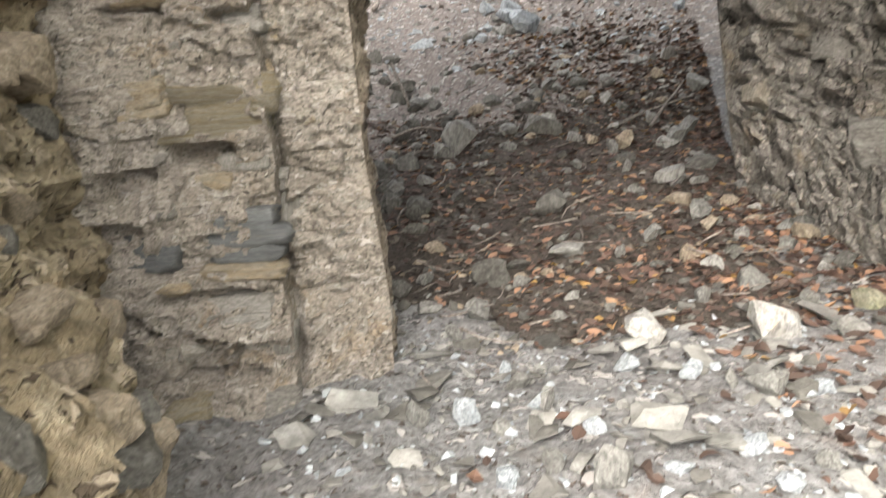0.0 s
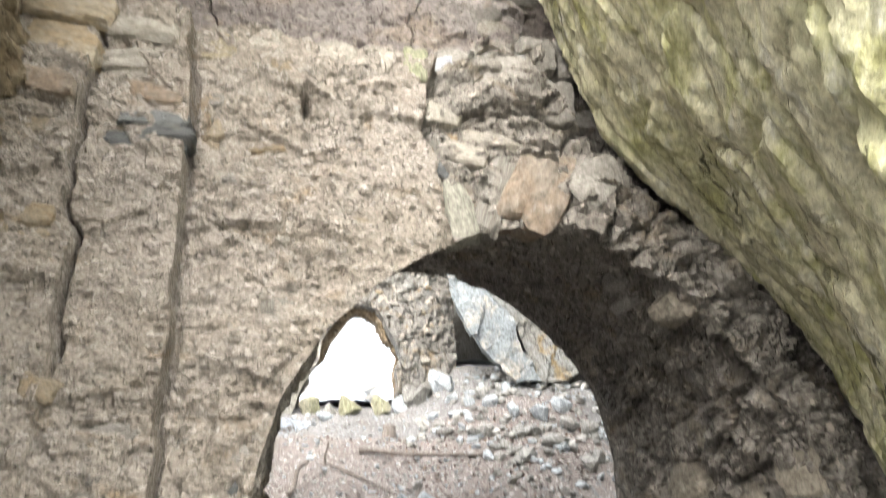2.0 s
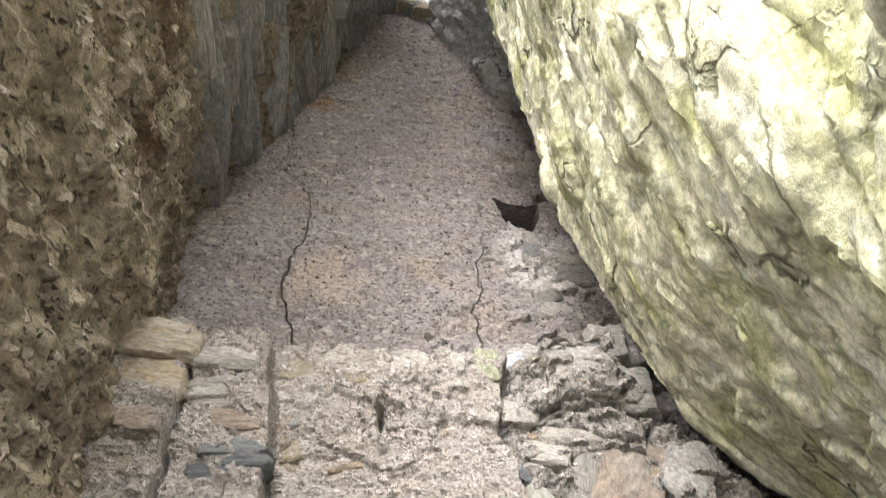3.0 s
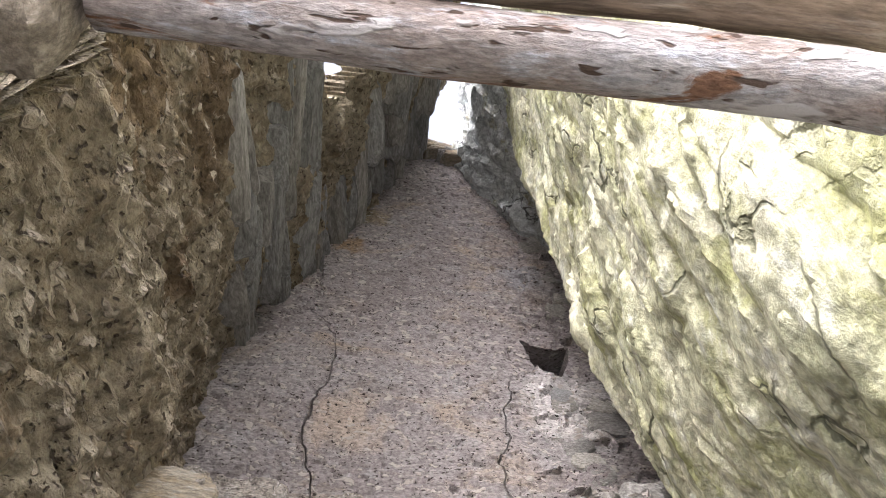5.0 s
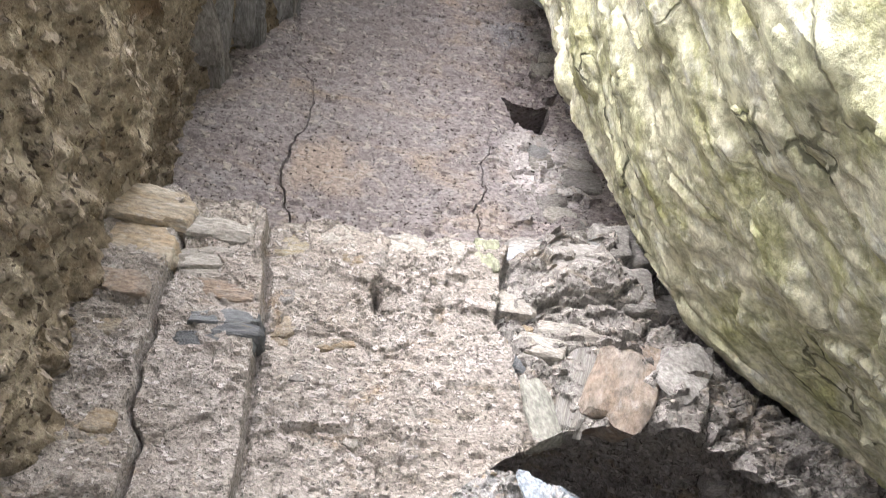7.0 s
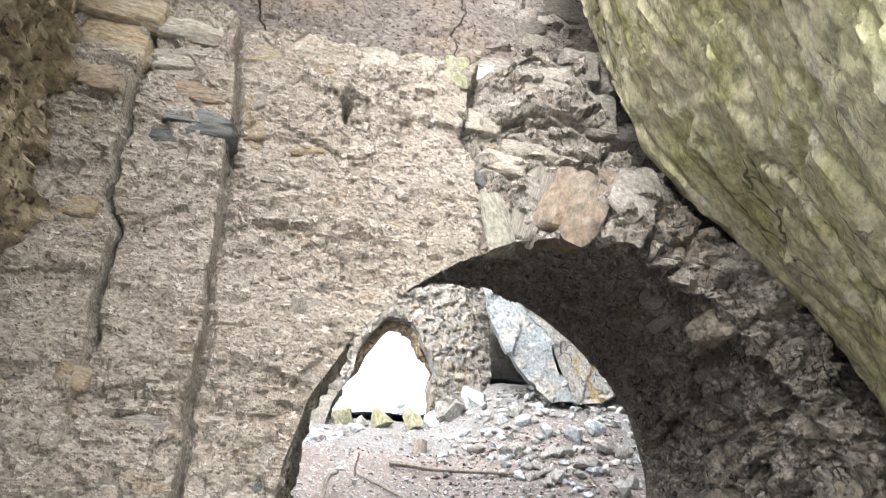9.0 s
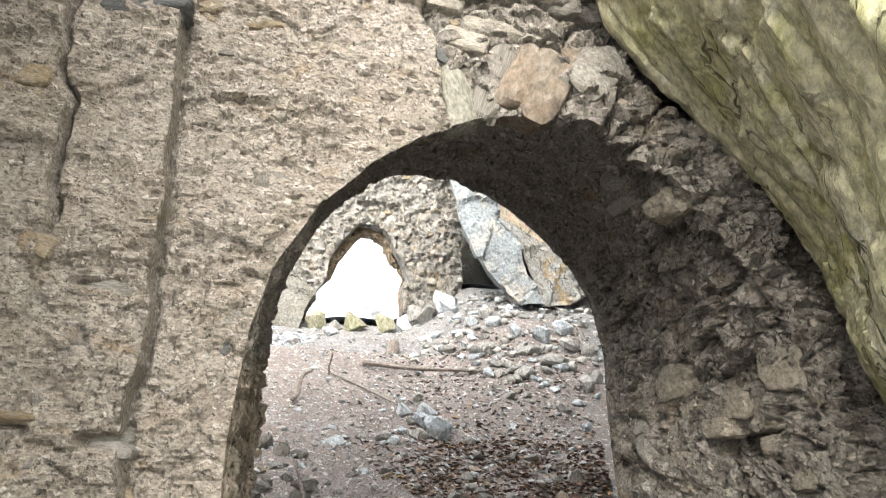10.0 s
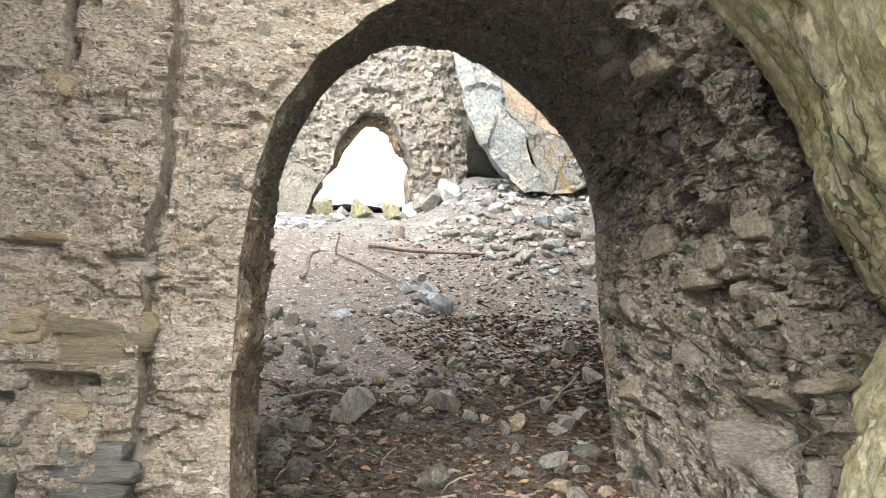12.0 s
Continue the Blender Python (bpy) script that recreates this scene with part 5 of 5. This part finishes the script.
stone(0.19, 4.34, 0.15, 0.16, "dark")
stone(0.50, 1.42, 0.11, 0.12, "grey")
stone(0.95, 1.40, 0.06, 0.06, "grey")
stone(0.33, 1.72, 0.06, 0.05, "grey")
stone(0.83, 1.47, 0.07, 0.05, "blue")
stone(0.53, 1.62, 0.06, 0.05, "blue")
stone(0.87, 1.86, 0.07, 0.05, "blue")
stone(0.40, 1.49, 0.06, 0.07, "grey")
stone(0.45, 1.79, 0.06, 0.06, "blue")
stone(1.15, 1.71, 0.07, 0.06, "blue")
stone(0.30, 1.50, 0.07, 0.05, "blue")
stone(0.64, 1.43, 0.07, 0.03, "blue")
stone(0.83, 1.35, 0.08, 0.04, "blue")
litter = random.Random(8)
for i in range(230):
    y = litter.uniform(2.5, 6.4)
    x = litter.uniform(0.25, 2.0 if y < 3.8 else 0.5 + 0.38 * y)
    if litter.random() > 0.35 + 0.35 * x:
        continue
    w = litter.choice((0.04, 0.05, 0.06, 0.07, 0.09, 0.12, 0.16)) * litter.uniform(0.8, 1.25)
    stone(x, y, w, w * litter.uniform(0.45, 0.85), litter.choice(("grey", "grey", "dark", "brown", "pale")), "among dead leaves on the soil")
for i in range(26):
    y = litter.uniform(3.9, 6.6)
    w = litter.uniform(0.08, 0.2)
    stone(litter.uniform(0.08, 0.32 + 0.03 * y), y, w, w * litter.uniform(0.5, 0.9), litter.choice(("dark", "dark", "dark", "brown")), "in the rubble beside the passage")
scree = random.Random(5)
for i in range(40):
    x, y = scree.uniform(1.9, 4.6), scree.uniform(7.8, 10.6)
    if x < 2.2 + 0.5 * abs(9.3 - y):
        continue
    w = scree.uniform(0.08, 0.27)
    stone(x, y, w, w * scree.uniform(0.4, 0.8), scree.choice(("pale", "pale", "blue", "grey")), "in the scree below the slab")


# ---- gravel, leaves and twigs ----
def scattered(name, count, spread, shapes, material, label, category, seed):
    """Many small pieces on the ground as one mesh. spread gives x, y and size; shapes are point arrays with faces."""
    rnd = random.Random(seed)
    spots = np.array([p for p in (spread(rnd) for _ in range(count)) if p[2] > 0])
    heights = ground_place(spots[:, 0], spots[:, 1])[2]
    verts, faces, base = [], [], 0
    for (x, y, size), z in zip(spots, heights):
        pts, fs = shapes[rnd.randrange(len(shapes))]
        m = pose(0, 0, 0, rnd.uniform(-25, 25), rnd.uniform(-25, 25), rnd.uniform(0, 360)).to_3x3()
        verts.append(pts @ np.array(m).T * size + np.array([x, y, z + size * 0.12]))
        faces.extend([tuple(base + i for i in f) for f in fs])
        base += len(pts)
    verts = np.concatenate(verts).tolist()
    me = bpy.data.meshes.new(name)
    me.from_pydata(verts, [], faces)
    me.materials.append(material)
    return tagged(new(name, me), label, category, kind="stuff")


def pebble(seed):
    rnd = random.Random(seed)
    bm = bmesh.new()
    for _ in range(9):
        v = Vector((rnd.gauss(0, 1), rnd.gauss(0, 1), rnd.gauss(0, 1))).normalized()
        bm.verts.new((v.x * 0.55, v.y * 0.45, v.z * 0.3))
    bmesh.ops.convex_hull(bm, input=bm.verts[:])
    loose = [v for v in bm.verts if not v.link_faces]
    bmesh.ops.delete(bm, geom=loose, context="VERTS")
    bm.verts.index_update()
    out = np.array([v.co for v in bm.verts]), [tuple(v.index for v in f.verts) for f in bm.faces]
    bm.free()
    return out


def leaf(seed):
    rnd = random.Random(seed)
    curl, bend = rnd.uniform(0.05, 0.3), rnd.uniform(-0.2, 0.25)
    pts = []
    for i, half in enumerate((0.04, 0.28, 0.33, 0.2, 0.02)):
        t = i / 4 - 0.5
        for side in (-1, 0, 1):
            pts.append((t, side * half * rnd.uniform(0.8, 1.1), curl * abs(side) * half * 2 + bend * t * t * 4))
    fs = [(3 * i + j, 3 * i + j + 1, 3 * i + j + 4, 3 * i + j + 3) for i in range(4) for j in range(2)]
    return np.array(pts), fs


def twig(seed):
    rnd = random.Random(seed)
    pts, fs = [], []
    bend = rnd.uniform(-0.15, 0.15)
    for i in range(4):
        t = i / 3 - 0.5
        for a in range(4):
            r = 0.022 * (1.2 - i * 0.2)
            pts.append((t, bend * (t * t * 4 - 0.5) + r * math.cos(a * math.pi / 2), r * math.sin(a * math.pi / 2)))
    for i in range(3):
        for a in range(4):
            b = (a + 1) % 4
            fs.append((4 * i + a, 4 * i + b, 4 * i + 4 + b, 4 * i + 4 + a))
    return np.array(pts), fs


PEBBLES = [pebble(700 + s) for s in range(12)]


def gravel_spread(near, far, fine):
    """Spots between two distances; fine is the usual size of the pieces."""
    def spread(rnd):
        y = rnd.uniform(near, far)
        lo, hi = (-0.3, 1.6) if y < 2.1 else (0.1, 2.1) if y < 3.8 else (0.05, 0.4 + 0.42 * y)
        return rnd.uniform(lo, hi), y, fine * rnd.choice((0.4, 0.6, 0.8, 1.0, 1.3, 1.8, 2.6)) * rnd.uniform(0.7, 1.3)
    return spread


for kind, count, near, far, fine, seed in (("blue", 800, 1.0, 2.4, 0.013, 1), ("grey", 700, 1.0, 3.0, 0.014, 2), ("dark", 1500, 2.2, 5.4, 0.022, 3), ("brown", 500, 2.2, 6.0, 0.02, 4),
                                           ("grey", 700, 4.6, 8.5, 0.024, 5), ("pale", 1500, 5.2, 10.8, 0.026, 6), ("pale", 5000, 4.9, 8.6, 0.012, 8), ("grey", 1200, 4.7, 9.5, 0.012, 9), ("blue", 900, 6.0, 10.8, 0.032, 7)):
    scattered("gravel", count, gravel_spread(near, far, fine), PEBBLES, STONE[kind], "loose %s gravel strewn over the soil" % WORDS[kind], "gravel", seed)


SLIVERS = [(p * np.array([1, 1, 0.45]), f) for p, f in PEBBLES]
for kind, count, size, seed in (("grey", 150, 0.05, 71), ("dark", 90, 0.045, 72)):
    scattered("gravel", count, gravel_spread(1.0, 2.3, size), SLIVERS, STONE[kind], "flat %s chips lying on the soil" % WORDS[kind], "gravel", seed)


def leaf_spread(rnd):
    y = rnd.uniform(1.2, 9.5) if rnd.random() < 0.3 else rnd.uniform(2.2, 6.9)
    lo, hi = (0.1, 1.6) if y < 2.1 else (0.15, 2.05) if y < 3.8 else (0.1, 0.5 + 0.42 * y)
    x = rnd.uniform(lo, hi)
    thick = 0.5 + 0.7 * noise.noise(Vector((x * 1.3, y * 0.9, 4))) + 0.45 * (x - 1.1)
    if y > 5.2:
        thick += 0.5 * (x - 1.9)
    if y < 2.2:
        thick = 0.8 if x > 1.0 else 0.06
    return x, y, (rnd.uniform(0.03, 0.07) if rnd.random() < thick else 0)


scattered("dead_leaves", 17000, leaf_spread, [leaf(800 + s) for s in range(10)], LEAF, "curled brown dead leaves scattered over the soil", "leaves", 21)


def twig_spread(rnd):
    y = rnd.uniform(2.0, 8.0)
    lo, hi = (0.2, 2.0) if y < 3.8 else (0.1, 0.5 + 0.4 * y)
    return rnd.uniform(lo, hi), y, rnd.uniform(0.05, 0.25)


scattered("twigs", 170, twig_spread, [twig(900 + s) for s in range(8)], TWIG, "small dry twigs scattered among the leaves", "twigs", 31)


def lying(name, x0, y0, x1, y1, r0, r1, lift, label, category, seed, crook=0.03, material=TWIG):
    z0, z1 = (float(ground_z(np.array(x), np.array(y))) for x, y in ((x0, y0), (x1, y1)))
    return log(name, (x0, y0, z0 + lift), (x1, y1, z1 + lift), r0, r1, material, label, category, seed, 8, 16, crook)


lying("fallen_branch", 0.85, 8.45, 1.55, 7.55, 0.014, 0.008, 0.03, "thin bare branch lying across the earth bank", "branch", 41)
lying("fallen_branch", 1.25, 8.75, 2.75, 8.35, 0.034, 0.016, 0.0, "dark root-like branch along the earth bank", "branch", 43, 0.14)
lying("fallen_branch", 1.75, 4.75, 2.45, 5.05, 0.014, 0.008, 0.05, "thin stick lying among dead leaves", "branch", 45)
lying("fallen_branch", 1.95, 4.6, 2.5, 5.3, 0.012, 0.008, 0.06, "thin stick lying among dead leaves", "branch", 46)
lying("fallen_branch", 0.30, 4.9, 0.85, 4.95, 0.012, 0.008, 0.05, "thin stick lying among dead leaves", "branch", 47)
stump = log("stump", (1.75, 9.75, 2.95), (1.78, 9.75, 3.27), 0.10, 0.085, TWIG, "weathered grey wooden stump standing in the bank", "stump", 51, 14, 10, 0.0)
root = log("root", (0.42, 5.55, 1.62), (0.50, 5.35, 1.30), 0.010, 0.014, TWIG, "pale bare root hanging beside the passage", "root", 53, 8, 12, 0.03)
log("root", (0.60, 7.9, 2.62), (0.42, 7.6, 2.25), 0.018, 0.026, TWIG, "dark curved root in the earth bank", "root", 55, 8, 12, 0.1)
log("root", (0.83, 8.45, 2.62), (0.86, 8.35, 2.85), 0.014, 0.010, TWIG, "upright broken stick in the bank", "root", 57, 8, 8, 0.02)


def scree_spread(rnd):
    x, y = rnd.uniform(1.7, 4.7), rnd.uniform(7.7, 10.9)
    return x, y, (rnd.uniform(0.06, 0.2) if x > 2.0 + 0.5 * abs(9.4 - y) + rnd.uniform(-0.3, 0.3) else 0)


CHUNKS = [(np.array([v.co for v in me.vertices]) - np.array([0, 0, 0.2]), [tuple(p.vertices) for p in me.polygons]) for me in (broken_rock(560 + s, 0.5 + 0.08 * (s % 4)) for s in range(6))]
for kind, count, seed in (("pale", 170, 61), ("blue", 130, 62), ("grey", 120, 63)):
    scattered("scree", count, scree_spread, CHUNKS, STONE[kind], "angular %s scree heaped below the slab" % WORDS[kind], "scree", seed)


# ---- snow patch by the far wall and outside ----
def snow_place(x, y):
    z = ground_place(x, y)[2] + 0.04 + 0.03 * fbm(x, y, 0 * x, 4, 3, 88) - 0.25 * smooth(np.hypot((x - 0.38) / 0.6, (y - 10.35) / 0.5) + 0.25 * vnoise(x * 5, y * 5, 0 * x, 90), 0.6, 1.1)
    return x, y, z


snow = mesh_object("snow_patch", *sheet(steps(-0.4, 1.2, 0.05), steps(9.6, 11.0, 0.05), snow_place), SHADESNOW)
tagged(snow, "thin shade-tinted patch of old snow with dark debris", "snow", kind="stuff")
def field_place(x, y):
    return x, y, ground_z(x, y) + 0.08 + 0.05 * fbm(x, y, 0 * x, 1.5, 3, 89)


snow_field = mesh_object("snow_field", *sheet(steps(-6, 10, 0.4), steps(11.9, 40, 0.5), field_place), SNOW)
tagged(snow_field, "bright snow-covered slope outside the far doorway", "snow", kind="structure")
for x, y, w in ((1.6, 13.0, 0.3), (2.3, 14.5, 0.5), (1.9, 16.0, 0.6), (1.3, 12.7, 0.22), (2.6, 17.5, 0.7)):
    stone(x, y, w, w * 0.6, "grey", "in the snow outside the doorway")
